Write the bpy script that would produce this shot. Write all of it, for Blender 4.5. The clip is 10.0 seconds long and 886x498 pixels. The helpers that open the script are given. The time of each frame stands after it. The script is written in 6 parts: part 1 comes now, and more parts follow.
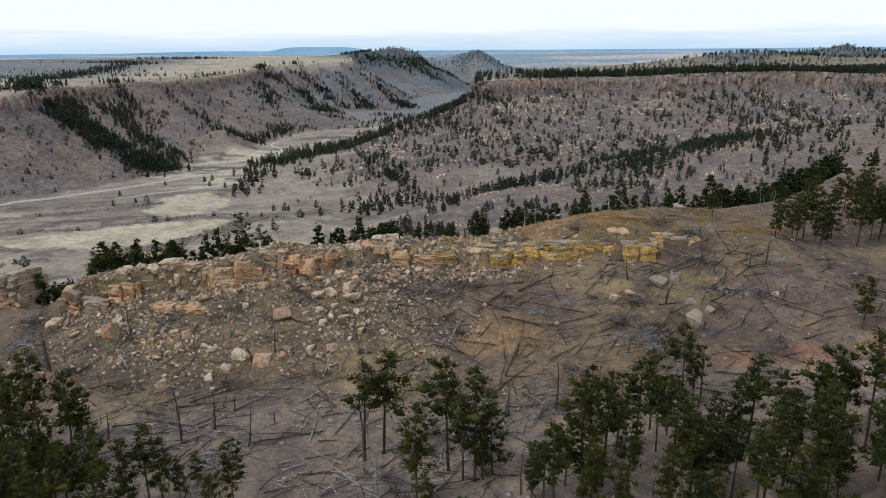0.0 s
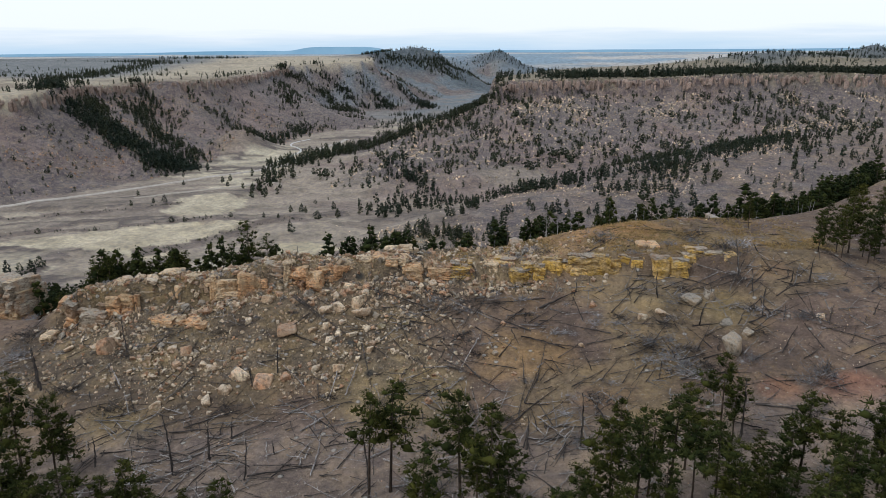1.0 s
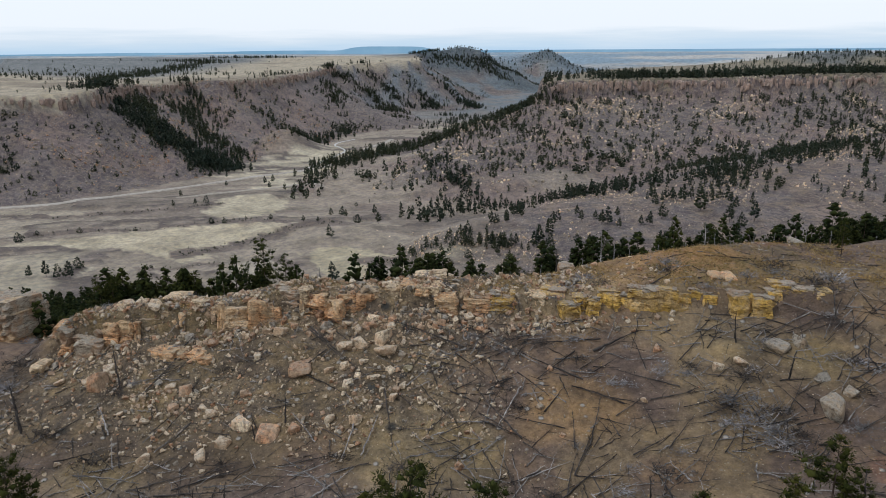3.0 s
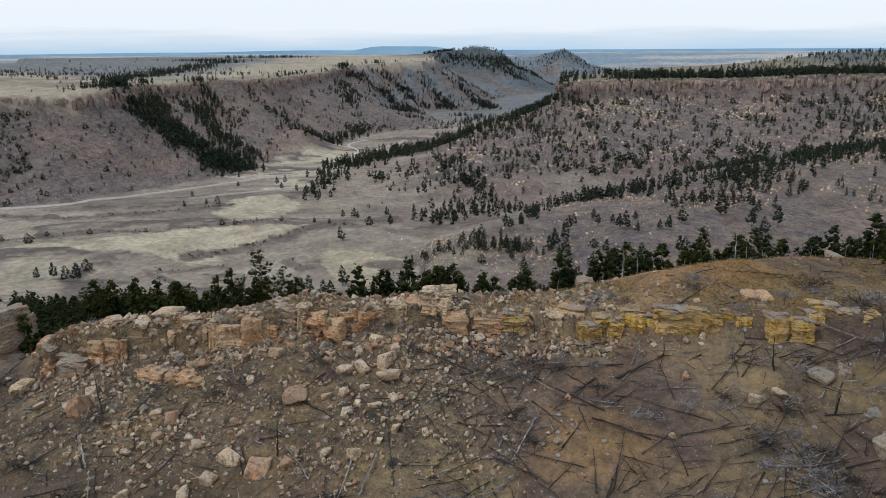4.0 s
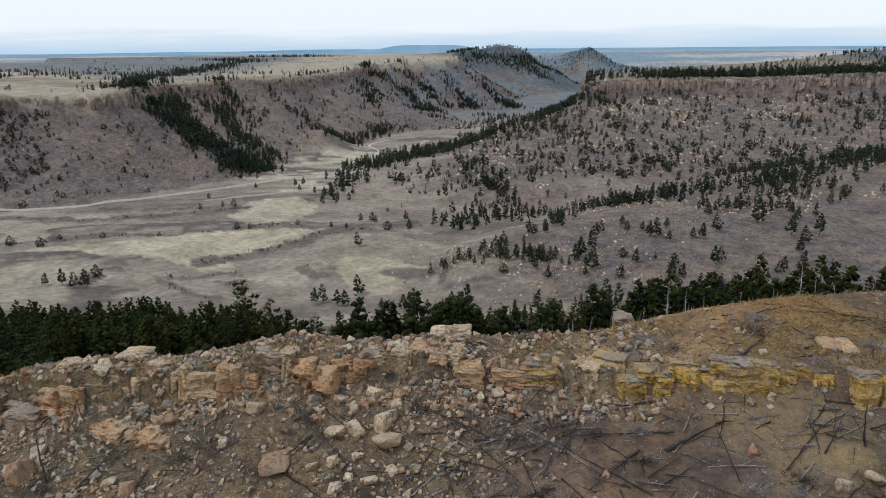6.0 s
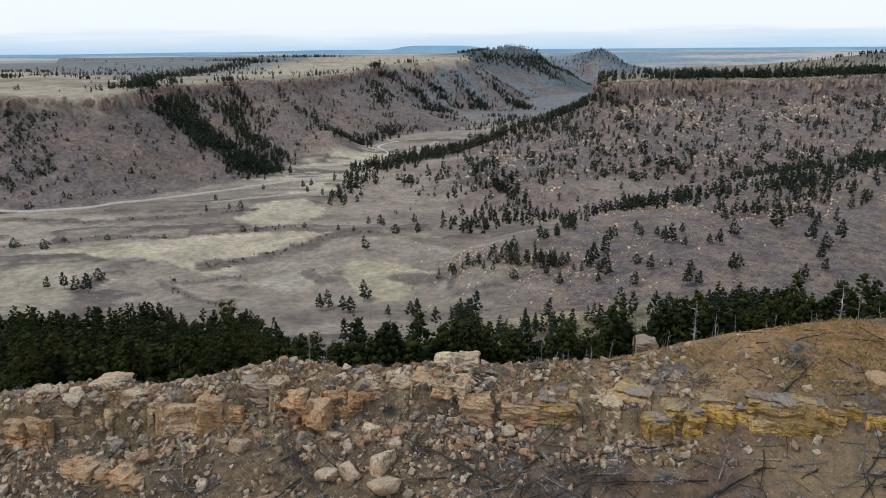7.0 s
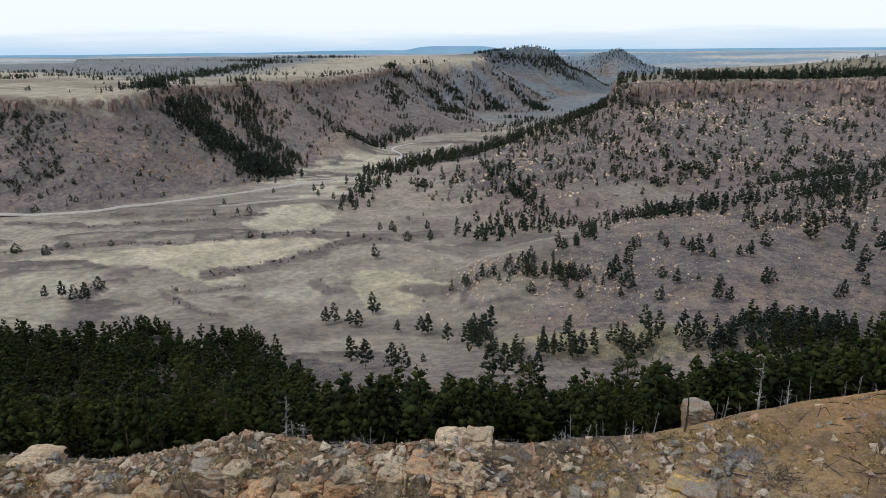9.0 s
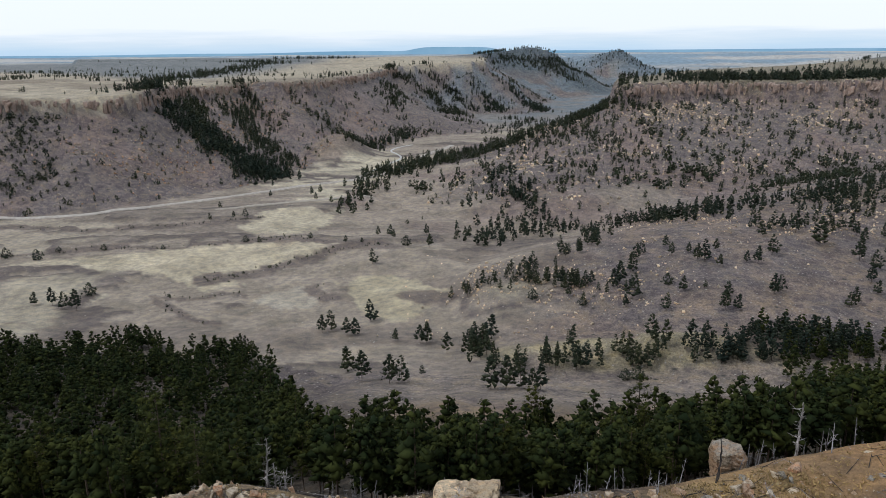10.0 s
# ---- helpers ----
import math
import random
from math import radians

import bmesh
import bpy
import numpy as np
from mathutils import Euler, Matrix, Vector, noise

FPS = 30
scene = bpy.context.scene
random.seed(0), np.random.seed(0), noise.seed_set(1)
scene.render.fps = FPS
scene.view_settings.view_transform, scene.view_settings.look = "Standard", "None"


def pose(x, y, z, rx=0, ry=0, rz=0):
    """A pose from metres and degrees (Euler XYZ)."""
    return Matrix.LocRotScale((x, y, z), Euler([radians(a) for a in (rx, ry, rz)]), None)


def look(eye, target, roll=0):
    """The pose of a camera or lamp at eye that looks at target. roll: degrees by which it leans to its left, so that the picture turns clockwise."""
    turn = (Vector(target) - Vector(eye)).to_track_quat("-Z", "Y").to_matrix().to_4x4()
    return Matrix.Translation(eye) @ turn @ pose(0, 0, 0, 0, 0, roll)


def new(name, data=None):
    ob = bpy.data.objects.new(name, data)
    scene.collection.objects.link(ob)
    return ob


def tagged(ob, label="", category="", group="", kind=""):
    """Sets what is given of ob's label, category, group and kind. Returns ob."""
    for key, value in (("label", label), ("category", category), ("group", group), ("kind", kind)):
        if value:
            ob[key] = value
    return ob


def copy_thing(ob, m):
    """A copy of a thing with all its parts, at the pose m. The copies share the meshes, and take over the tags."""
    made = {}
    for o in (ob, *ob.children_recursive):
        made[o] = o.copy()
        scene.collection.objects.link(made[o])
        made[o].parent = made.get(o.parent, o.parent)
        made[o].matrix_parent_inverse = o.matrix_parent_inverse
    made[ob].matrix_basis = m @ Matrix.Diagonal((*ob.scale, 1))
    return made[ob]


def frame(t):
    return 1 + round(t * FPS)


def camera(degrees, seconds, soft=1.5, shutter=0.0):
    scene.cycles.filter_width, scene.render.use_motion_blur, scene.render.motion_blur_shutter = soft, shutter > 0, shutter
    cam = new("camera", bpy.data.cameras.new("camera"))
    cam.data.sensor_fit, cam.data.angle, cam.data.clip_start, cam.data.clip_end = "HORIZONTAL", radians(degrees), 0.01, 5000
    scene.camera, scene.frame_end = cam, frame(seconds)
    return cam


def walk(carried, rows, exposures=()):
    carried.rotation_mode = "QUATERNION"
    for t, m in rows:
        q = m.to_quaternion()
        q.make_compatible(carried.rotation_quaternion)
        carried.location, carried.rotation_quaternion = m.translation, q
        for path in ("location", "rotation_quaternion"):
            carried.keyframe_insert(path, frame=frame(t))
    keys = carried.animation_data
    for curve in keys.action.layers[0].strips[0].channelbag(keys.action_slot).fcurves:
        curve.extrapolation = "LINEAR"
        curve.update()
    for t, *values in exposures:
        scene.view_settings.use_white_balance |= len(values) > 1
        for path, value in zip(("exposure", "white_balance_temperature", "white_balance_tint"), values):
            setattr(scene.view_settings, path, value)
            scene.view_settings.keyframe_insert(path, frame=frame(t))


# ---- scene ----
cam = camera(64.7, 10.0, soft=0.6)
PATH = [
    (0, (0.106, -0.977, 118.768), (0.101, 0.946, 118.22), -0.5),
    (0.5, (0.473, 4.515, 118.718), (0.439, 6.438, 118.17), -0.4),
    (1, (0.809, 10.053, 118.657), (0.749, 11.976, 118.109), -0.4),
    (1.5, (1.073, 15.548, 118.578), (0.982, 17.469, 118.03), -0.4),
    (2, (1.234, 21.036, 118.491), (1.109, 22.955, 117.943), -0.4),
    (2.5, (1.258, 26.497, 118.415), (1.099, 28.413, 117.867), -0.4),
    (4, (1.106, 43.256, 118.007), (0.879, 45.166, 117.459), -0.4),
    (4.5, (0.971, 48.795, 117.955), (0.726, 50.703, 117.406), -0.4),
    (5, (0.827, 54.38, 117.96), (0.565, 56.285, 117.411), -0.4),
    (5.5, (0.587, 59.863, 117.9), (0.31, 61.766, 117.349), -0.5),
    (7, (-0.898, 76.668, 117.502), (-1.217, 78.565, 116.953), -0.5),
    (7.5, (-1.342, 82.329, 117.369), (-1.674, 84.223, 116.821), -0.5),
    (8, (-1.867, 87.981, 117.275), (-2.212, 89.873, 116.727), -0.5),
    (8.5, (-2.546, 93.626, 117.224), (-2.902, 95.516, 116.677), -0.5),
    (9, (-3.35, 99.217, 117.184), (-3.712, 101.106, 116.637), -0.5),
    (9.5, (-4.297, 104.681, 117.131), (-4.659, 106.57, 116.585), -0.5),
    (10, (-5.369, 110.077, 117.073), (-5.73, 111.967, 116.528), -0.5),
]
walk(cam, [(t, look(eye, target, roll)) for t, eye, target, roll in PATH], ((0.0, 0.06, 5990, 10), (1.5, 0.0, 5990, 10), (2.5, -0.05, 5990, 10), (4.5, -0.11, 5990, 10), (6.8, -0.03, 5990, 10), (8.0, 0.0, 5990, 10), (10.0, 0.0, 5990, 10)))

# ---- world and light ----
world = bpy.data.worlds.new("sky")
scene.world = world
world.use_nodes = True
wt = world.node_tree
wt.nodes.clear()


def wnode(kind, **sets):
    n = wt.nodes.new(kind)
    for k, v in sets.items():
        n.inputs[k].default_value = v
    return n


SUN_ELEVATION, SUN_TURN = 56, 246
w_sky = wnode("ShaderNodeTexSky")
w_sky.sky_type, w_sky.sun_disc = "NISHITA", False
w_sky.sun_elevation, w_sky.sun_rotation = radians(SUN_ELEVATION), radians(SUN_TURN)
w_dim = wnode("ShaderNodeVectorMath")
w_dim.operation = "SCALE"
w_dim.inputs["Scale"].default_value = 0.1
w_way = wnode("ShaderNodeTexCoord")
w_sep = wnode("ShaderNodeSeparateXYZ")
w_map = wnode("ShaderNodeMapping", Scale=(4, 4, 60))
w_cloud = wnode("ShaderNodeTexNoise", Scale=1.4, Detail=5.0, Roughness=0.55)
w_add = wnode("ShaderNodeMath")
w_add.operation = "MULTIPLY_ADD"
w_add.inputs[1].default_value = 0.03
w_ramp = wnode("ShaderNodeValToRGB")
w_ramp.color_ramp.elements[0].position, w_ramp.color_ramp.elements[0].color = 0.014, (0.55, 0.71, 0.84, 1)
w_ramp.color_ramp.elements[1].position, w_ramp.color_ramp.elements[1].color = 0.030, (0.74, 0.82, 0.88, 1)
for at, col in ((0.042, (0.94, 0.96, 0.97, 1)), (0.15, (0.98, 0.99, 1.0, 1)), (0.4, (0.84, 0.87, 0.91, 1)), (1.0, (0.70, 0.73, 0.78, 1))):
    w_ramp.color_ramp.elements.new(at).color = col
w_mix = wnode("ShaderNodeMix")
w_mix.data_type = "RGBA"
w_mix.inputs["Factor"].default_value = 0.9
w_bg = wnode("ShaderNodeBackground", Strength=1.06)
w_out = wnode("ShaderNodeOutputWorld")
for a, b in ((w_sky.outputs[0], w_dim.inputs[0]), (w_way.outputs["Generated"], w_sep.inputs[0]), (w_way.outputs["Generated"], w_map.inputs[0]), (w_map.outputs[0], w_cloud.inputs["Vector"]),
             (w_cloud.outputs[0], w_add.inputs[0]), (w_sep.outputs["Z"], w_add.inputs[2]), (w_add.outputs[0], w_ramp.inputs[0]), (w_dim.outputs[0], w_mix.inputs["A"]),
             (w_ramp.outputs[0], w_mix.inputs["B"]), (w_mix.outputs["Result"], w_bg.inputs[0]), (w_bg.outputs[0], w_out.inputs[0])):
    wt.links.new(a, b)
sun = new("sun", bpy.data.lights.new("sun", "SUN"))
sun.data.energy, sun.data.angle, sun.data.color = 1.7, radians(16), (1.0, 0.95, 0.87)
_e, _a = radians(SUN_ELEVATION), radians(SUN_TURN)
sun.matrix_world = look(100 * Vector((math.sin(_a) * math.cos(_e), math.cos(_a) * math.cos(_e), math.sin(_e))), (0, 0, 0))

# ---- the lie of the land ----
RIM_L = [(-2600, 1100, 70), (-1500, 960, 70), (-900, 900, 71), (-690, 800, 71), (-613, 785, 71), (-576, 812, 70), (-530, 848, 70), (-522, 885, 72), (-540, 940, 74), (-575, 1041, 73), (-582, 1117, 69),
         (-560, 1174, 68), (-541, 1217, 70), (-490, 1232, 70), (-457, 1308, 70), (-443, 1387, 72), (-453, 1604, 73), (-462, 1748, 76), (-450, 1815, 82), (-400, 1866, 84), (-326, 1932, 88), (-251, 1974, 91),
         (-275, 2243, 95), (-345, 2560, 104), (-265, 2740, 116), (-170, 2755, 128), (-110, 2720, 116), (-83, 2820, 104), (-120, 3300, 95), (-200, 5200, 90)]
BASE_L = [(-2600, 500), (-900, 470), (-560, 600), (-526, 643), (-496, 660), (-472, 683), (-445, 704), (-413, 750), (-373, 821), (-350, 880), (-343, 940), (-345, 1000), (-325, 1060), (-305, 1110), (-289, 1163),
          (-301, 1247), (-258, 1316), (-196, 1366), (-168, 1455), (-204, 1597), (-244, 1740), (-202, 1775), (-124, 1768), (-81, 1834), (-104, 2090), (-40, 2330), (60, 2480), (120, 2800), (110, 3300), (40, 5200)]
RIM_R = [(53, 1130, 69), (75, 1165, 70), (145, 1200, 70), (237, 1220, 71), (310, 1215, 71), (390, 1215, 74), (480, 1235, 76), (600, 1240, 77), (680, 1222, 75), (800, 1300, 70), (950, 1500, 72), (1500, 1600, 72), (2600, 1500, 72),
         (2600, 2300, 75), (900, 2300, 80), (260, 1900, 70), (60, 1400, 68)]
BASE_R = [(-238, 790), (-205, 690), (-100, 655), (-8, 655), (85, 690), (175, 775), (280, 870), (420, 950), (700, 980), (1200, 900), (2600, 800),
          (2600, 3000), (900, 3000), (200, 2400), (40, 1900), (-30, 1600), (-66, 1390), (-120, 1310), (-180, 1200), (-176, 1060), (-210, 950), (-240, 865)]


def seg_dist(x, y, line, closed=False):
    """Distance from each point to a line of points, with the line's third value there."""
    pts = list(line) + ([line[0]] if closed else [])
    best, val = np.full(x.shape, 1e18), np.zeros(x.shape)
    for a, b in zip(pts[:-1], pts[1:]):
        dx, dy = b[0] - a[0], b[1] - a[1]
        u = np.clip(((x - a[0]) * dx + (y - a[1]) * dy) / (dx * dx + dy * dy), 0, 1)
        d = (x - a[0] - u * dx) ** 2 + (y - a[1] - u * dy) ** 2
        near = d < best
        best = np.where(near, d, best)
        if len(a) > 2:
            val = np.where(near, a[2] + u * (b[2] - a[2]), val)
    return np.sqrt(best), val


def inside(x, y, ring):
    """Which points lie within a closed ring."""
    res = np.zeros(x.shape, bool)
    for a, b in zip(ring, list(ring[1:]) + [ring[0]]):
        if a[1] == b[1]:
            continue
        cross = ((a[1] > y) != (b[1] > y)) & (x < (b[0] - a[0]) * (y - a[1]) / (b[1] - a[1]) + a[0])
        res ^= cross
    return res


LAT = np.random.RandomState(5).rand(8, 256, 256)


def vnoise(x, y, k=0):
    """Smooth value noise in 0..1 with a one metre lattice."""
    xi, yi = np.floor(x).astype(int), np.floor(y).astype(int)
    fx, fy = x - xi, y - yi
    fx, fy = fx * fx * (3 - 2 * fx), fy * fy * (3 - 2 * fy)
    g = LAT[k % 8]
    a, b = g[xi % 256, yi % 256], g[(xi + 1) % 256, yi % 256]
    c, d = g[xi % 256, (yi + 1) % 256], g[(xi + 1) % 256, (yi + 1) % 256]
    return (a + (b - a) * fx) * (1 - fy) + (c + (d - c) * fx) * fy


def fbm(x, y, size, octaves=4, k=0):
    """Fractal noise about 0, of about +-1, whose largest forms are size metres across."""
    out, amp, tot = 0.0, 1.0, 0.0
    for o in range(octaves):
        out = out + amp * (vnoise(x / size + 17.3 * o, y / size + 9.1 * o, k + o) * 2 - 1)
        tot += amp
        amp, size = amp * 0.5, size * 0.5
    return out / tot * 1.6


def smooth(a, b, v):
    u = np.clip((v - a) / (b - a), 0, 1)
    return u * u * (3 - 2 * u)


def interp(v, *pairs):
    return np.interp(v, [p[0] for p in pairs], [p[1] for p in pairs])


def wall_form(s, top, low, cliff):
    """Height on a valley side: s is 0 at its foot and 1 at its rim, which is a cliff."""
    talus = low + (top - cliff - low) * (0.22 * s + 0.78 * s ** 1.8)
    return np.where(s > 0.962, talus + cliff * smooth(0.962, 0.994, s), talus)


def crest_y(x):
    return interp(x, (-130, 170), (-100, 164), (-88, 162.5), (-74, 162.5), (-60, 163.5), (-50, 167), (-40, 169.5), (-26, 169.5), (-10, 171.5), (0, 175.5), (10, 181), (20, 185), (30, 187.5), (40, 191), (60, 196), (77, 197), (100, 212), (130, 240), (160, 275), (260, 340), (900, 420))


def crest_z(x):
    return interp(x, (-400, 52), (-130, 55), (-102, 56.5), (-95, 60.5), (-88, 65.8), (-74, 68.8), (-60, 69.1), (-50, 70.2), (-42, 72.2), (-33, 71.6), (-26, 72.4), (-15, 73.2), (-8, 71.8), (0, 71.8), (8, 71.4), (20, 72.6), (40, 74.4), (60, 74.8), (77, 74.0), (100, 72), (130, 71.5), (160, 71), (260, 72), (900, 85))


def ledge_y(x):
    return interp(x, (-90, 158.5), (-75, 158), (-60, 159), (-45, 161.5), (-26, 163.2), (-8, 164), (0, 164.4), (33, 166.2), (47, 163), (62, 162), (80, 168))


def bank_lines(x, y):
    """Long winding forms along the valley floor."""
    return fbm(x * 0.45 + y * 0.12, y * 1.0 - x * 0.35, 45, 4, 5)


def near_land(x, y):
    """The ridge with its ledge, the bench before it and the wooded slope behind."""
    yc, zc, ye = crest_y(x), crest_z(x), ledge_y(x)
    on = smooth(-98, -88, x) * (1 - smooth(60, 74, x))
    ztop = zc - 0.3 - 0.006 * (yc - ye)
    step = on * interp(x, (-90, 6.2), (-60, 5.4), (-40, 4.8), (-26, 4.0), (0, 3.4), (30, 4.2), (47, 4.5), (70, 1.4))
    foot = ztop - step
    zb = interp(x, (-200, 47), (-100, 50), (-60, 52.5), (0, 55), (40, 58), (60, 60), (100, 66), (200, 72), (900, 90))
    yb = interp(x, (-100, 118), (0, 118), (60, 122), (120, 110))
    u = np.clip((y - yb) / (ye - 1 - yb), 0, 1)
    front = zb + (foot - zb) * (0.5 * u + 0.5 * u * u)
    front = front - 0.05 * np.clip(yb - y, 0, 300)
    top = foot + step * smooth(-1.0, 0.6, y - ye)
    v = np.clip((y - ye) / np.maximum(yc - ye, 1), 0, 1)
    z = np.where(y < ye - 1, front, top + (zc - ztop) * np.sin(v * np.pi / 2))
    d = np.clip(y - yc, 0, None)
    fall = interp(d, (0, 0), (4, 1.5), (12, 8), (30, 22), (50, 31), (80, 42), (130, 60), (180, 76), (260, 93), (400, 98)) * interp(x, (-150, 0.85), (-60, 0.97), (0, 1.0), (150, 0.97), (400, 0.9))
    return z - fall


def land(x, y):
    """Height of the ground at each place."""
    x, y = np.asarray(x, float), np.asarray(y, float)
    wob = fbm(x, y, 120, 3, 1) * 7 * smooth(500, 900, y)
    wx, wy = x + wob, y + fbm(x + 500, y, 120, 3, 2) * 7 * smooth(500, 900, y)
    valley = -27 + interp(y, (300, 8), (400, 4), (450, 0), (800, -2), (1500, 0), (2500, 3), (3100, 15), (3600, 45), (5000, 75)) + fbm(x, y, 130, 4, 3) * 2.2 * smooth(260, 420, y)
    valley = valley + 2.6 * smooth(0.10, 0.24, bank_lines(x, y)) * smooth(420, 480, y) * (1 - smooth(1300, 1600, y))
    # valley sides
    dr, zr = seg_dist(wx, wy, RIM_L)
    db, _ = seg_dist(wx, wy, BASE_L)
    in_l = inside(wx, wy, RIM_L + [(-9000, 5200), (-9000, 1100)])
    in_bl = inside(wx, wy, BASE_L + [(-9000, 5200), (-9000, 500)])
    gully = fbm(x * 0.8 + y * 0.5, y * 0.2 - x * 0.3, 60, 3, 4)
    s = db / (db + dr + 1e-6)
    wall = wall_form(s, zr, valley, 14) + gully * (7 + 11 * smooth(1250, 1600, y)) * np.sin(np.pi * np.clip(s, 0, 1)) ** 1.2
    z = np.where(in_bl, np.maximum(valley, wall), valley)
    plat = np.minimum(zr, 90) + np.maximum(zr - 90, 0) * np.exp(-dr / 160) + np.minimum(dr * 0.008, 7) + fbm(x, y, 300, 4, 5) * 3 * smooth(0, 120, dr)
    z = np.where(in_l, plat, z)
    dr, zr = seg_dist(wx, wy, RIM_R, True)
    db, _ = seg_dist(wx, wy, BASE_R, True)
    in_r, in_br = inside(wx, wy, RIM_R), inside(wx, wy, BASE_R)
    s = db / (db + dr + 1e-6)
    wall = wall_form(s, zr, valley + 10 * smooth(0, 0.25, s) * smooth(-200, 0, x), 22) + gully * 6 * np.sin(np.pi * np.clip(s, 0, 1)) ** 1.2
    z = np.where(in_br, np.maximum(z, wall), z)
    z = np.where(in_r, zr + np.minimum(dr * 0.01, 10) + fbm(x, y, 300, 4, 5) * 2 * smooth(0, 100, dr), z)
    # spur before the far mesa, and small mounds
    d, zs = seg_dist(x, y, [(-78, 497, -24), (-54, 505, -12), (-10, 530, -5), (60, 540, 3), (115, 575, 4), (160, 620, 6), (260, 690, 14), (420, 760, 32), (900, 800, 62)])
    wide = interp(x, (-75, 45), (0, 120), (80, 175), (400, 230))
    z = np.maximum(z, valley + (zs - valley) * np.exp(-(d / wide) ** 2 * 1.4))
    z = z + 7 * np.exp(-((x + 138) / 60) ** 2 - ((y - 585) / 40) ** 2)
    z = z + 8 * np.exp(-((x - 25) / 55) ** 2 - ((y - 412) / 16) ** 2)
    z = np.maximum(z, -27 + 32 * np.exp(-((x + 340) / 44) ** 2 - ((y - 1062) / 50) ** 2))
    z = z + 6 * np.exp(-((x + 512) / 13) ** 2 - ((y - 752) / 16) ** 2)
    # distance
    far = smooth(2900, 4300, np.hypot(x, y))
    z = z * (1 - far) + far * (84 + interp(np.hypot(x, y), (2500, 0), (4900, 14)) + fbm(x, y, 700, 4, 6) * 5)
    for hx, hy, hz, sx, sy in ((168, 3300, 78, 95, 220), (60, 3500, 40, 120, 260), (845, 2030, 26, 190, 160), (1250, 2300, 34, 220, 160), (1600, 2900, 112, 110, 160)):
        z = z + hz * np.exp(-((x - hx) / sx) ** 2 - ((y - hy) / sy) ** 2)
    # the near ridge joins the valley behind it
    n = near_land(x, y)
    k = smooth(300, 440, y + 0.1 * x)
    z = n * (1 - k) + z * k
    rough = fbm(x, y, 12, 4, 7) * 0.55 * smooth(400, 150, np.abs(y - 160)) + fbm(x, y, 40, 3, 2) * 1.0 * smooth(110, 60, np.abs(y - 150))
    return z + rough


def polar_sheet():
    ang = np.concatenate([np.arange(-180, -60, 3.0), np.arange(-60, -46, 0.8), np.arange(-46, 38, 0.25), np.arange(38, 60, 0.8), np.arange(60, 180, 3.0)])
    rad = [0.05, 4.0]
    while rad[-1] < 4950:
        r = rad[-1]
        rad.append(r + (0.65 if 100 < r < 215 else max(0.6, (0.0082 if r < 1300 else 0.013) * r)) if r > 60 else r + 2)
    rad = np.array(rad)
    a, r = np.meshgrid(np.radians(ang), rad)
    x, y = r * np.sin(a), r * np.cos(a)
    return x, y


def ground_mesh():
    x, y = polar_sheet()
    z = land(x, y)
    n, m = x.shape
    co = np.stack([x, y, z], -1).reshape(-1, 3)
    idx = np.arange(n * m).reshape(n, m)
    nxt = np.roll(idx, -1, axis=1)
    quads = np.stack([idx[:-1], nxt[:-1], nxt[1:], idx[1:]], -1).reshape(-1, 4)[:, ::-1]
    me = bpy.data.meshes.new("ground")
    me.vertices.add(len(co))
    me.vertices.foreach_set("co", co.ravel())
    me.loops.add(quads.size)
    me.loops.foreach_set("vertex_index", quads.ravel().astype(np.int32))
    me.polygons.add(len(quads))
    me.polygons.foreach_set("loop_start", np.arange(0, quads.size, 4, dtype=np.int32))
    me.update(calc_edges=True)
    me.polygons.foreach_set("use_smooth", np.ones(len(quads), bool))
    me.update()
    return me, co

# ---- materials ----
def material(name, rough=0.85):
    m = bpy.data.materials.new(name)
    m.use_nodes = True
    t = m.node_tree
    b = t.nodes["Principled BSDF"]
    b.inputs["Roughness"].default_value = rough
    b.inputs["Specular IOR Level"].default_value = 0.25
    return m, t, b


def node(t, kind, **sets):
    n = t.nodes.new(kind)
    for k, v in sets.items():
        n.inputs[k].default_value = v
    return n


def place_of(t):
    return t.nodes.new("ShaderNodeNewGeometry").outputs["Position"]


def noise_at(t, vec, scale, detail=4.0, rough=0.55):
    n = node(t, "ShaderNodeTexNoise", Scale=scale, Detail=detail, Roughness=rough)
    t.links.new(vec, n.inputs["Vector"])
    return n.outputs["Fac"]


def ramp(t, fac, *stops):
    r = t.nodes.new("ShaderNodeValToRGB")
    e = r.color_ramp.elements
    while len(e) < len(stops):
        e.new(0.5)
    for el, (at, col) in zip(e, stops):
        el.position = at
        el.color = (*col, 1) if len(col) == 3 else col
    t.links.new(fac, r.inputs[0])
    return r.outputs[0]


def mix(t, fac, a, b, how="MIX"):
    n = t.nodes.new("ShaderNodeMix")
    n.data_type, n.blend_type = "RGBA", how
    for v, k in ((fac, "Factor"), (a, "A"), (b, "B")):
        sock = next(i for i in n.inputs if i.name == k and i.type == ("VALUE" if k == "Factor" else "RGBA"))
        if isinstance(v, (int, float)):
            sock.default_value = v
        elif isinstance(v, tuple):
            sock.default_value = (*v, 1)
        else:
            t.links.new(v, sock)
    return next(o for o in n.outputs if o.type == "RGBA")


def math_node(t, op, a, b):
    n = t.nodes.new("ShaderNodeMath")
    n.operation = op
    for k, v in enumerate((a, b)):
        if isinstance(v, (int, float)):
            n.inputs[k].default_value = v
        else:
            t.links.new(v, n.inputs[k])
    return n.outputs[0]


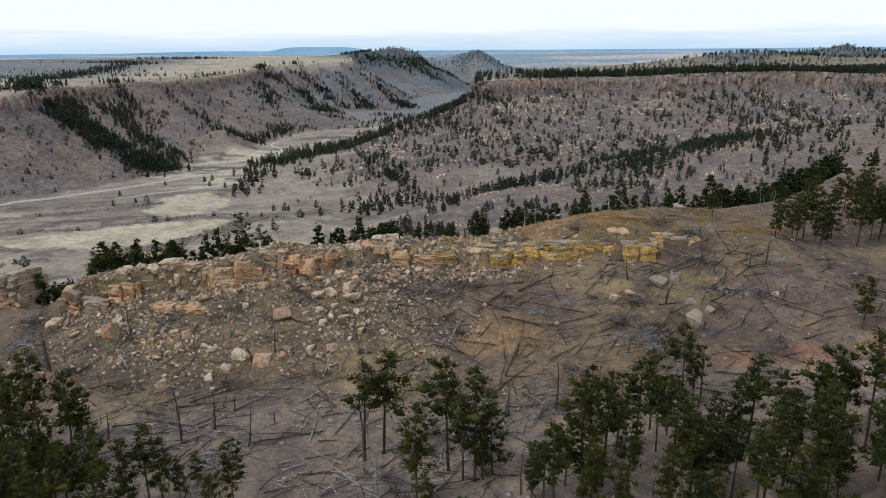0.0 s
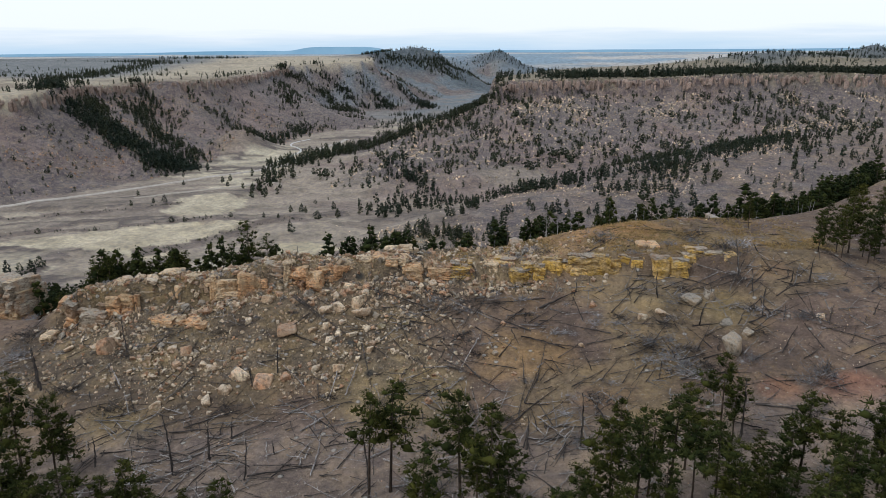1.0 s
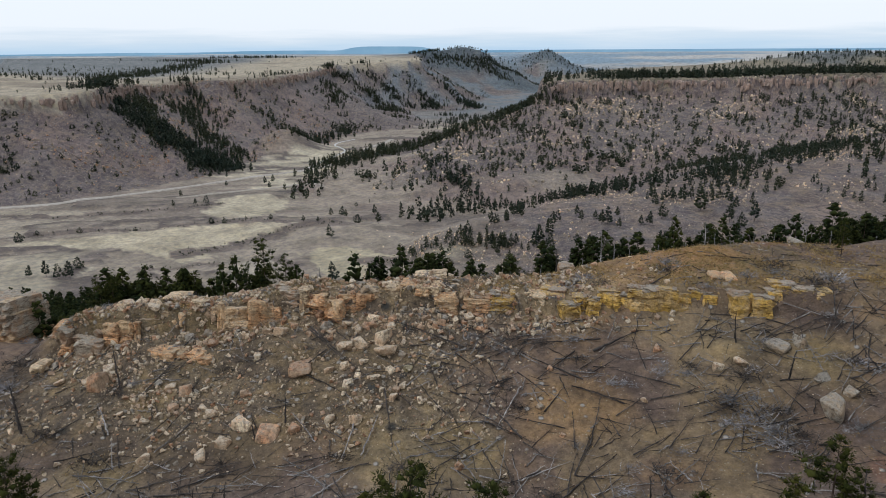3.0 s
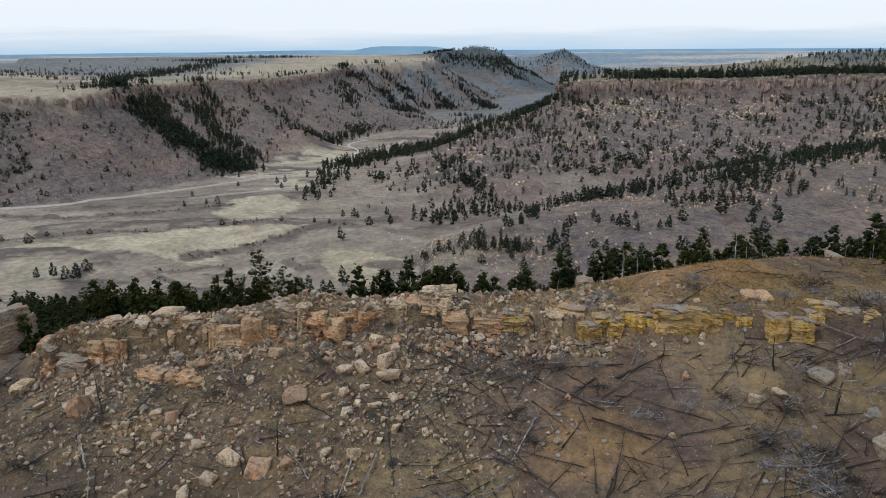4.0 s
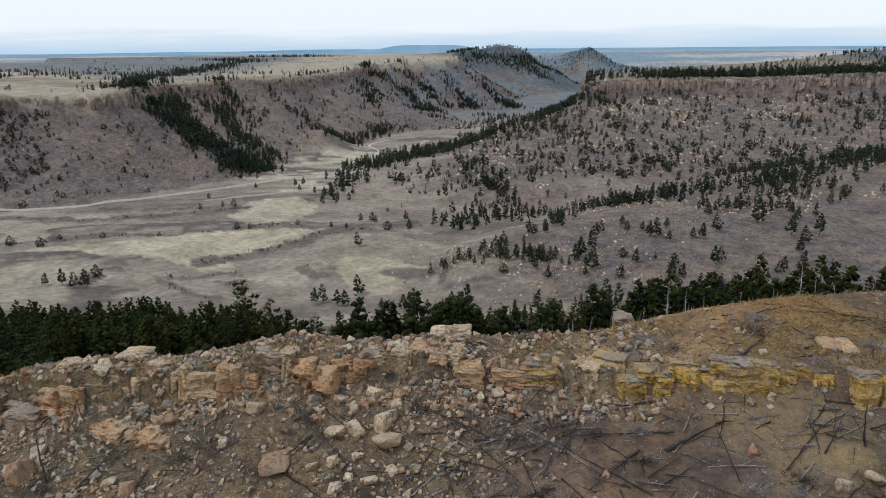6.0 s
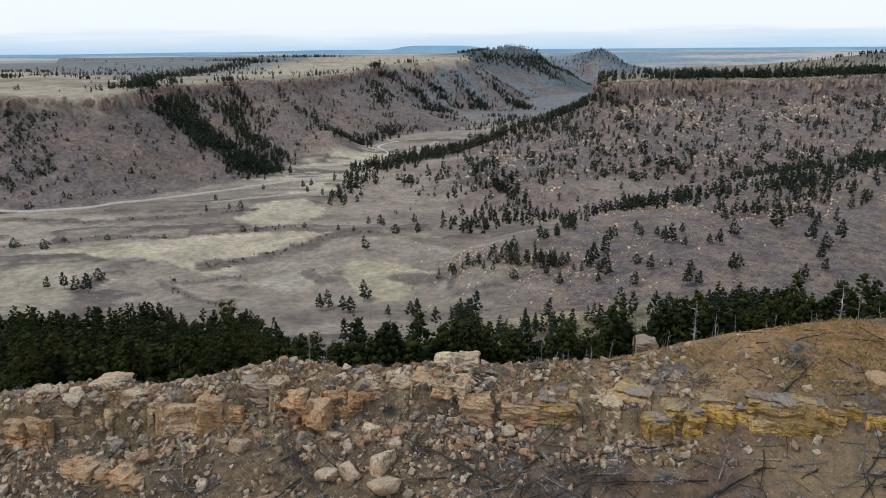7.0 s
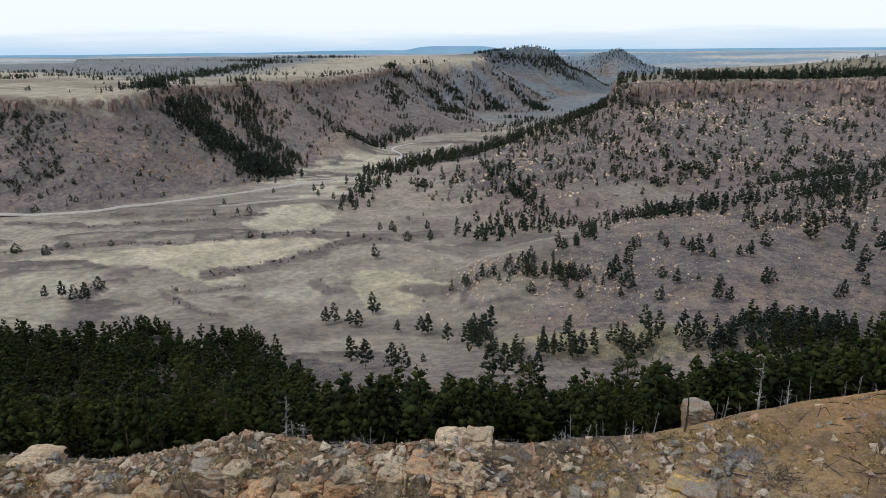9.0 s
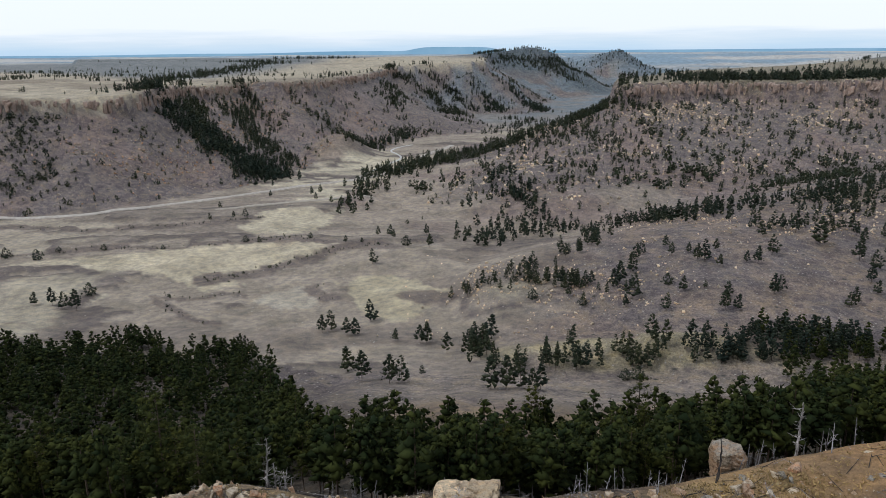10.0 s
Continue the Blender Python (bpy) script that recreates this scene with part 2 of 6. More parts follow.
def bump(t, b, height, strength=0.5, dist=0.1):
    n = node(t, "ShaderNodeBump", Strength=strength, Distance=dist)
    t.links.new(height, n.inputs["Height"])
    t.links.new(n.outputs[0], b.inputs["Normal"])


def gray(v):
    return (v, v, v)


def make_ground():
    m, t, b = material("dry_ground", 0.95)
    pos = place_of(t)
    soil = node(t, "ShaderNodeAttribute")
    soil.attribute_name = "soil"
    # patches of some metres, tufts of half a metre, grit; grassy ground is the smoother
    much = math_node(t, "ADD", math_node(t, "MULTIPLY", soil.outputs["Alpha"], 0.85), 0.1)
    wide = ramp(t, noise_at(t, pos, 0.045, 6), (0.3, gray(0.68)), (0.7, gray(1.28)))
    col = mix(t, 0.9, soil.outputs["Color"], wide, "MULTIPLY")
    mid = ramp(t, noise_at(t, pos, 0.22, 6, 0.6), (0.35, (0.72, 0.74, 0.78)), (0.65, (1.25, 1.22, 1.15)))
    col = mix(t, 0.8, col, mid, "MULTIPLY")
    tuft = ramp(t, noise_at(t, pos, 0.9, 8, 0.7), (0.38, gray(0.5)), (0.5, gray(0.98)), (0.66, gray(1.5)))
    col = mix(t, much, col, tuft, "MULTIPLY")
    fine = ramp(t, noise_at(t, pos, 4.5, 6, 0.7), (0.34, gray(0.5)), (0.66, gray(1.5)))
    col = mix(t, much, col, fine, "MULTIPLY")
    stain = ramp(t, noise_at(t, pos, 0.11, 7, 0.68), (0.40, (0.62, 0.60, 0.66)), (0.5, (1, 1, 1)), (0.62, (1.18, 1.12, 0.90)))
    col = mix(t, math_node(t, "MULTIPLY", much, 0.85), col, stain, "MULTIPLY")
    # loose pale stones and low dark shrubs, where the ground is stony
    v = node(t, "ShaderNodeTexVoronoi", Scale=0.42, Randomness=1.0)
    t.links.new(pos, v.inputs["Vector"])
    near_stone = ramp(t, v.outputs["Distance"], (0.14, gray(1)), (0.24, gray(0)))
    pick = t.nodes.new("ShaderNodeSeparateColor")
    t.links.new(v.outputs["Color"], pick.inputs[0])
    amount = math_node(t, "MULTIPLY", soil.outputs["Alpha"], 0.45)
    is_stone = math_node(t, "LESS_THAN", pick.outputs[0], amount)
    col = mix(t, math_node(t, "MULTIPLY", near_stone, is_stone), col, (0.36, 0.33, 0.29))
    v3 = node(t, "ShaderNodeTexVoronoi", Scale=1.9, Randomness=1.0)
    t.links.new(pos, v3.inputs["Vector"])
    pick3 = t.nodes.new("ShaderNodeSeparateColor")
    t.links.new(v3.outputs["Color"], pick3.inputs[0])
    grit = math_node(t, "MULTIPLY", ramp(t, v3.outputs["Distance"], (0.12, gray(1)), (0.26, gray(0))), math_node(t, "LESS_THAN", pick3.outputs[0], math_node(t, "MULTIPLY", soil.outputs["Alpha"], 0.4)))
    col = mix(t, grit, col, (0.37, 0.32, 0.25))
    v2 = node(t, "ShaderNodeTexVoronoi", Scale=0.16, Randomness=1.0)
    t.links.new(pos, v2.inputs["Vector"])
    pick2 = t.nodes.new("ShaderNodeSeparateColor")
    t.links.new(v2.outputs["Color"], pick2.inputs[0])
    shrub = ramp(t, v2.outputs["Distance"], (0.10, gray(1)), (0.22, gray(0)))
    is_shrub = math_node(t, "LESS_THAN", pick2.outputs[0], math_node(t, "MULTIPLY", math_node(t, "SUBTRACT", soil.outputs["Alpha"], 0.5), 1.4))
    col = mix(t, math_node(t, "MULTIPLY", shrub, is_shrub), col, (0.055, 0.052, 0.045))
    t.links.new(col, b.inputs["Base Color"])
    h = math_node(t, "ADD", math_node(t, "MULTIPLY", noise_at(t, pos, 0.8, 8, 0.65), 1.0), math_node(t, "MULTIPLY", near_stone, math_node(t, "MULTIPLY", is_stone, 0.5)))
    bump(t, b, h, 1.0, 1.3)
    return m


def make_rock(name, light, dark, stain, top, bed=(0.6, 0.6, 2.8)):
    m, t, b = material(name, 0.9)
    pos = place_of(t)
    info = t.nodes.new("ShaderNodeObjectInfo")
    geo = t.nodes.new("ShaderNodeNewGeometry")
    mp = node(t, "ShaderNodeMapping", Scale=bed)
    t.links.new(pos, mp.inputs[0])
    strata = noise_at(t, mp.outputs[0], 1.3, 6, 0.65)
    base = ramp(t, strata, (0.36, tuple(c * 0.55 for c in dark)), (0.43, dark), (0.5, light), (0.7, tuple(min(1, c * 1.15) for c in light)))
    base = mix(t, ramp(t, noise_at(t, pos, 0.35, 5), (0.45, gray(0)), (0.6, gray(0.85))), base, stain)
    vary = ramp(t, info.outputs["Random"], (0.0, gray(0.78)), (1.0, gray(1.2)))
    base = mix(t, 1.0, base, vary, "MULTIPLY")
    vary2 = ramp(t, geo.outputs["Random Per Island"], (0.0, gray(0.8)), (1.0, gray(1.15)))
    base = mix(t, 1.0, base, vary2, "MULTIPLY")
    sep = t.nodes.new("ShaderNodeSeparateXYZ")
    t.links.new(geo.outputs["Normal"], sep.inputs[0])
    lichen = math_node(t, "MULTIPLY", ramp(t, sep.outputs["Z"], (0.35, gray(0)), (0.85, gray(1))), ramp(t, noise_at(t, pos, 1.6, 5), (0.38, gray(0)), (0.58, gray(1))))
    base = mix(t, math_node(t, "MULTIPLY", lichen, 0.75), base, top)
    crack = ramp(t, noise_at(t, pos, 4.0, 8, 0.75), (0.34, gray(0.22)), (0.46, gray(1)), (0.75, gray(1.25)))
    base = mix(t, 0.8, base, crack, "MULTIPLY")
    # dark drips and upright cracks down the faces
    drip = node(t, "ShaderNodeMapping", Scale=(1.8, 1.8, 0.22))
    t.links.new(pos, drip.inputs[0])
    base = mix(t, 0.5, base, ramp(t, noise_at(t, drip.outputs[0], 1.1, 6, 0.7), (0.36, gray(0.32)), (0.47, gray(1))), "MULTIPLY")
    t.links.new(base, b.inputs["Base Color"])
    bump(t, b, math_node(t, "ADD", strata, noise_at(t, pos, 3.0, 8, 0.7)), 1.0, 0.7)
    return m


def make_bark(name, a, c, scale=6.0):
    m, t, b = material(name, 0.95)
    tc = t.nodes.new("ShaderNodeTexCoord")
    info = t.nodes.new("ShaderNodeObjectInfo")
    mp = node(t, "ShaderNodeMapping", Scale=(1, 1, 0.15))
    t.links.new(tc.outputs["Object"], mp.inputs[0])
    n = noise_at(t, mp.outputs[0], scale, 6, 0.7)
    col = ramp(t, n, (0.35, a), (0.65, c))
    blot = ramp(t, noise_at(t, place_of(t), 0.5, 4), (0.4, gray(0.55)), (0.65, gray(1.25)))
    col = mix(t, 1.0, col, blot, "MULTIPLY")
    vary = ramp(t, info.outputs["Random"], (0.0, gray(0.6)), (1.0, gray(1.35)))
    t.links.new(mix(t, 1.0, col, vary, "MULTIPLY"), b.inputs["Base Color"])
    bump(t, b, n, 0.7, 0.05)
    return m


def make_needles(name, a, c):
    m, t, b = material(name, 0.9)
    b.inputs["Specular IOR Level"].default_value = 0.06
    geo = t.nodes.new("ShaderNodeNewGeometry")
    info = t.nodes.new("ShaderNodeObjectInfo")
    col = ramp(t, geo.outputs["Random Per Island"], (0.0, a), (1.0, c))
    tree = ramp(t, noise_at(t, geo.outputs["Position"], 0.12, 3), (0.3, (0.75, 0.85, 0.9)), (0.7, (1.35, 1.2, 0.9)))
    col = mix(t, 1.0, col, tree, "MULTIPLY")
    vary = ramp(t, info.outputs["Random"], (0.0, (0.8, 0.85, 0.9)), (1.0, (1.25, 1.15, 0.95)))
    t.links.new(mix(t, 1.0, col, vary, "MULTIPLY"), b.inputs["Base Color"])
    return m


GROUND = make_ground()
ROCK_PALE = make_rock("pale_sandstone", (0.67, 0.51, 0.325), (0.34, 0.24, 0.145), (0.56, 0.36, 0.19), (0.54, 0.44, 0.315))
ROCK_ORANGE = make_rock("orange_sandstone", (0.66, 0.375, 0.185), (0.36, 0.185, 0.09), (0.56, 0.40, 0.23), (0.50, 0.385, 0.26))
ROCK_YELLOW = make_rock("yellow_sandstone", (0.68, 0.43, 0.105), (0.43, 0.245, 0.06), (0.58, 0.40, 0.19), (0.38, 0.325, 0.235))
ROCK_GREY = make_rock("grey_weathered_sandstone", (0.42, 0.35, 0.262), (0.24, 0.18, 0.125), (0.42, 0.26, 0.15), (0.35, 0.325, 0.28))
CLIFF = make_rock("far_cliff_rock", (0.37, 0.285, 0.235), (0.20, 0.148, 0.122), (0.36, 0.25, 0.19), (0.29, 0.25, 0.215))
BOULDER_PALE = make_rock("pale_boulder", (0.77, 0.62, 0.43), (0.44, 0.325, 0.215), (0.64, 0.43, 0.26), (0.65, 0.565, 0.45), (0.9, 0.9, 1.0))
BOULDER_ORANGE = make_rock("orange_boulder", (0.56, 0.31, 0.17), (0.33, 0.18, 0.10), (0.52, 0.37, 0.24), (0.46, 0.36, 0.27), (0.9, 0.9, 1.0))
BOULDER_YELLOW = make_rock("yellow_boulder", (0.48, 0.38, 0.19), (0.30, 0.22, 0.10), (0.46, 0.38, 0.24), (0.40, 0.36, 0.27), (0.9, 0.9, 1.0))
BOULDER_GREY = make_rock("grey_boulder", (0.38, 0.335, 0.27), (0.23, 0.19, 0.145), (0.40, 0.29, 0.18), (0.36, 0.335, 0.29), (0.9, 0.9, 1.2))
LOOSE = (BOULDER_PALE, BOULDER_ORANGE, BOULDER_YELLOW, BOULDER_GREY)
ROCKS = (ROCK_PALE, ROCK_ORANGE, ROCK_YELLOW, ROCK_GREY)
BARK = make_bark("pine_bark", (0.035, 0.026, 0.02), (0.10, 0.07, 0.05))
CHAR = make_bark("charred_wood", (0.010, 0.009, 0.009), (0.10, 0.085, 0.075), 9.0)
DEAD = make_bark("grey_dead_wood", (0.06, 0.053, 0.05), (0.44, 0.41, 0.385))
TWIG = make_bark("grey_twigs", (0.08, 0.075, 0.078), (0.36, 0.345, 0.345))
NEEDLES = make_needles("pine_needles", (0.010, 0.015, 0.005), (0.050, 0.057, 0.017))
# the same needles bluer and flatter: distance haze put into the colour
NEEDLES_HAZED = make_needles("hazed_pine_needles", (0.016, 0.024, 0.020), (0.040, 0.050, 0.038))
# the same needles darkened: shade of the dense forest put into the colour
NEEDLES_SHADED = make_needles("shaded_pine_needles", (0.008, 0.014, 0.007), (0.030, 0.039, 0.014))
STRAW = make_needles("dry_grass_blades", (0.15, 0.105, 0.055), (0.38, 0.28, 0.15))
LOGS_A = [
    (-16.0, 147.0, -9.3, 139.1), (-4.6, 145.4, 4.0, 133.5), (-2.0, 151.1, 1.6, 143.7), (0.0, 136.4, 3.8, 145.3), (-2.2, 140.3, 11.0, 134.9), (6.0, 152.9, 14.9, 147.3),
    (8.2, 148.9, 13.9, 153.8), (12.8, 145.7, 21.4, 141.1), (17.2, 154.1, 25.5, 159.2), (3.3, 146.5, 8.9, 145.6), (-8.7, 143.1, -0.6, 143.8), (4.2, 132.8, 8.1, 128.2),
    (-2.7, 137.6, 4.5, 133.1), (-10.4, 136.3, -5.9, 142.1), (-9.4, 134.3, -3.2, 138.6), (-5.4, 128.7, 1.1, 134.2), (-14.3, 128.7, -6.1, 132.4), (-37.8, 157.8, -27.5, 148.3),
    (-24.5, 127.1, -24.1, 135.6), (-21.5, 128.5, -20.3, 137.5), (-0.8, 152.9, 7.0, 158.3), (5.7, 155.8, 18.9, 157.0), (-15.9, 134.7, -10.6, 135.3), (-32.1, 135.2, -24.9, 131.5),
]
LOGS_B = [
    (-20.3, 143.3, -17.7, 134.6), (-16.5, 157.5, -6.9, 154.9), (-6.2, 160.0, -2.2, 159.7), (-16.2, 151.9, -10.8, 150.8), (17.4, 153.9, 25.4, 159.2), (32.3, 151.3, 37.4, 156.8),
    (13.0, 145.4, 21.3, 140.9), (25.7, 141.7, 32.8, 142.9), (23.9, 147.9, 31.0, 144.4), (22.7, 151.8, 29.8, 151.8), (43.0, 159.7, 43.3, 155.2), (49.3, 145.7, 52.6, 152.1),
    (29.5, 167.2, 34.8, 174.9), (25.2, 136.7, 33.2, 136.9), (28.9, 133.1, 34.1, 134.1), (35.9, 147.0, 44.2, 145.5), (67.9, 168.0, 68.0, 158.2), (69.4, 152.0, 77.1, 151.0),
    (69.3, 146.5, 73.6, 142.5), (57.4, 194.9, 59.0, 188.6), (43.5, 197.1, 51.7, 195.0), (-65.2, 140.4, -63.4, 148.0), (-57.2, 132.0, -53.2, 144.5),
]
LOGS_C = [
    (-61.0, 148.2, -59.4, 152.1), (-72.0, 139.3, -65.8, 131.7), (-37.6, 158.2, -28.1, 149.9), (-38.5, 144.8, -33.0, 153.0), (-35.8, 146.8, -26.6, 141.8), (-55.2, 128.7, -52.7, 135.4),
    (-35.4, 137.4, -29.7, 130.8), (-51.1, 133.4, -44.4, 131.6), (-96.5, 142.8, -91.6, 146.5), (-86.8, 129.9, -86.3, 137.9), (-66.9, 128.4, -58.8, 122.7), (-64.4, 131.8, -60.1, 124.7),
    (-45.6, 110.3, -40.5, 114.9), (-45.2, 123.0, -37.0, 128.5), (-35.8, 125.3, -30.7, 126.9), (-66.8, 122.6, -55.2, 121.4), (-56.3, 128.6, -53.3, 135.1), (-34.4, 105.2, -29.3, 106.0),
    (-56.4, 119.6, -51.6, 118.3), (-71.7, 138.5, -66.4, 131.6), (-44.2, 120.3, -35.9, 121.5), (-29.0, 109.5, -22.0, 108.7), (-22.4, 109.7, -18.8, 114.1), (-19.5, 108.2, -17.0, 115.9),
]
LOGS_D = [
    (-23.5, 101.4, -18.6, 103.0), (-16.2, 102.3, -13.3, 104.9), (-18.9, 99.9, -13.6, 94.4), (-19.9, 92.3, -15.4, 96.5), (-21.9, 106.9, -18.9, 105.3), (-25.8, 118.7, -18.4, 121.8),
    (-24.9, 124.8, -20.0, 127.1), (-10.7, 125.4, -2.9, 133.1), (-2.4, 137.6, 5.4, 132.6), (11.9, 125.2, 21.1, 124.5), (12.2, 117.1, 16.8, 120.4), (21.1, 129.8, 26.0, 133.2),
    (-6.3, 127.0, -1.6, 123.5), (50.9, 119.8, 62.2, 116.3), (61.6, 126.4, 67.7, 120.8), (52.1, 107.6, 57.5, 114.3), (58.6, 128.2, 63.1, 127.6), (51.2, 140.7, 53.7, 137.0),
]
PINES_A = [
    (-79.0, 110.1, 17.0), (-71.2, 107.9, 16.5), (-65.3, 107.2, 15.5), (-64.9, 110.5, 10.9), (-64.0, 98.2, 13.6), (-65.0, 94.2, 14.5),
    (-67.0, 91.4, 16.6), (-48.2, 90.7, 15.9), (-45.6, 91.9, 11.3), (-43.2, 91.2, 10.6), (-41.1, 92.7, 9.1), (-39.3, 95.2, 8.2),
    (-31.9, 89.7, 12.2), (-50.4, 86.1, 14.1), (-53.6, 84.1, 14.1), (-58.9, 83.3, 14.4), (-62.4, 82.4, 13.5), (-32.6, 82.3, 10.2),
    (-73.3, 95.9, 17.0), (-70.3, 100.2, 17.0), (-46.3, 80.5, 13.5), (-13.5, 101.3, 15.3), (-10.4, 102.8, 15.9), (-4.4, 90.3, 17.0),
    (0.4, 97.8, 17.0), (2.7, 95.2, 15.5), (4.5, 94.6, 16.6), (5.8, 94.7, 14.5), (7.4, 96.1, 17.0), (-3.2, 84.9, 11.7),
    (1.9, 79.6, 10.8), (12.8, 89.7, 12.6),
]
PINES_B = [
    (15.7, 86.9, 11.9), (24.9, 106.0, 11.1), (27.7, 99.4, 14.7), (29.7, 96.4, 16.0), (23.7, 91.5, 15.3), (27.1, 89.6, 14.2),
    (34.8, 105.4, 12.8), (41.9, 111.2, 13.1), (43.7, 110.6, 11.7), (33.8, 98.4, 11.2), (34.4, 91.7, 14.6), (37.4, 87.7, 12.5),
    (43.2, 95.9, 13.3), (45.9, 97.0, 12.4), (34.9, 85.4, 15.0), (37.3, 83.1, 12.1), (44.5, 83.6, 16.1), (49.1, 87.7, 15.8),
    (51.5, 85.1, 15.7), (58.8, 95.6, 14.9), (63.0, 97.9, 13.1), (64.1, 93.5, 17.0), (55.3, 84.6, 15.8), (46.7, 79.9, 15.9),
    (62.6, 87.2, 16.5), (48.7, 77.7, 13.9), (41.0, 78.7, 13.7), (18.2, 91.9, 11.4), (20.8, 91.8, 13.4), (57.4, 78.7, 16.4),
    (83.9, 129.9, 10.3), (78.7, 115.7, 6.3),
]
PINES_C = [
    (30.7, 82.2, 12.7), (24.8, 83.6, 11.8), (13.6, 83.2, 11.6), (64.4, 85.6, 16.5), (67.8, 87.2, 16.8), (70.1, 93.6, 16.4),
    (87.8, 175.9, 15.2), (87.4, 169.0, 14.7), (91.6, 171.6, 14.2), (82.0, 166.7, 12.8), (92.2, 164.3, 13.8), (100.1, 173.8, 17.0),
    (102.8, 166.8, 17.0), (109.5, 172.5, 12.3), (111.4, 172.1, 14.1), (110.3, 184.7, 12.9), (101.0, 186.2, 12.7), (115.8, 171.0, 15.9),
    (122.4, 174.7, 16.4), (74.4, 188.0, 7.8),
]
SNAGS_A = [
    (-84.1, 134.4, 8.5), (-45.9, 107.0, 10.5), (-41.4, 111.1, 9.2), (-33.9, 105.6, 7.3), (-31.0, 112.6, 3.4), (-60.3, 110.1, 5.2),
    (-39.5, 117.0, 5.1), (19.9, 111.6, 9.5), (11.1, 112.2, 7.6), (-13.3, 101.3, 15.6), (-10.7, 91.9, 9.2), (44.4, 109.4, 11.0),
    (30.2, 87.7, 8.0), (50.5, 86.3, 4.6), (-82.9, 133.2, 11.3), (-69.9, 143.4, 7.6), (-36.0, 135.4, 7.3), (-39.7, 131.0, 4.6),
    (-18.0, 157.1, 3.5), (3.6, 163.6, 3.2), (75.1, 155.0, 7.3), (71.2, 155.0, 3.1), (49.3, 145.7, 5.0), (43.0, 155.2, 5.8),
]
BOULDERS_A = [
    (-43.2, 156.2, 2.9, 0), (-36.7, 148.0, 5.1, 1), (-37.9, 132.2, 4.2, 1), (-42.6, 133.6, 3.5, 0), (-34.2, 133.8, 2.1, 1), (-49.8, 137.4, 2.5, 0),
    (-74.7, 148.1, 2.8, 0), (-74.4, 144.6, 4.3, 1), (-77.0, 162.0, 2.3, 0), (-70.4, 160.7, 2.5, 0), (-60.6, 144.2, 1.9, 0), (-52.0, 138.8, 1.9, 0),
    (-27.4, 144.2, 1.7, 0), (-45.9, 150.8, 1.7, 0), (-70.0, 158.8, 2.5, 0), (-74.4, 161.4, 2.1, 0), (-57.2, 143.2, 2.5, 1), (-57.9, 139.1, 2.2, 1),
    (-59.6, 137.0, 1.6, 0), (-77.8, 145.5, 1.9, 0), (-84.6, 147.3, 2.1, 0), (-28.5, 148.6, 2.1, 0), (-44.8, 129.7, 2.2, 0), (-47.5, 126.9, 2.8, 0),
]
BOULDERS_B = [
    (-57.3, 126.8, 2.3, 0), (-22.4, 155.4, 3.7, 0), (-21.6, 151.8, 4.0, 0), (-26.4, 153.6, 2.9, 0), (-29.4, 153.1, 2.6, 0), (-27.9, 157.5, 2.2, 0),
    (-24.2, 136.4, 2.3, 0), (-18.4, 141.7, 1.8, 0), (-27.1, 144.6, 1.7, 0), (-13.6, 141.2, 1.5, 0), (-19.8, 147.7, 1.5, 0), (-17.0, 144.2, 1.8, 0),
    (-16.7, 148.2, 1.6, 2), (-20.6, 139.2, 1.3, 0), (-3.8, 152.7, 1.3, 0), (-25.3, 160.4, 2.3, 0), (-31.3, 147.7, 1.6, 0), (-25.1, 149.4, 1.8, 0),
    (-21.6, 158.3, 1.9, 0), (-25.7, 146.1, 1.4, 0), (-22.4, 145.8, 2.0, 0), (-20.6, 143.4, 1.3, 0), (-28.5, 136.2, 1.9, 0), (-16.2, 152.1, 1.2, 0),
]
BOULDERS_C = [
    (-11.8, 149.3, 1.3, 2), (53.0, 137.5, 6.1, 3), (49.6, 153.3, 3.8, 3), (38.4, 148.7, 2.2, 0), (42.4, 150.1, 2.0, 0), (24.6, 141.7, 1.5, 0),
    (29.1, 154.5, 1.8, 1), (72.7, 144.2, 1.7, 0), (69.4, 200.4, 5.0, 3), (57.8, 142.0, 2.4, 3), (53.7, 154.1, 2.9, 3), (54.9, 145.7, 3.1, 3),
]
OUTCROPS_A = [
    (-10.9, 160.5, 4.7, 3.9, 1), (-5.0, 159.9, 4.6, 5.3, 1), (0.2, 160.5, 4.8, 4.8, 2), (10.2, 163.6, 4.4, 3.5, 2), (13.1, 160.1, 3.2, 4.7, 2), (16.8, 160.8, 4.7, 3.4, 2),
    (22.3, 161.1, 6.0, 3.6, 2), (27.1, 161.2, 3.9, 3.5, 2), (-29.5, 160.7, 6.7, 5.4, 1), (-36.0, 159.4, 7.3, 6.1, 1), (-25.4, 160.9, 3.3, 4.7, 0), (-21.9, 161.1, 2.9, 3.8, 0),
    (-15.1, 168.2, 5.9, 2.6, 0), (32.7, 160.5, 7.1, 5.2, 2), (38.0, 161.0, 2.7, 1.9, 2), (45.7, 157.3, 3.9, 5.8, 2), (49.0, 156.8, 2.9, 3.8, 2),
]
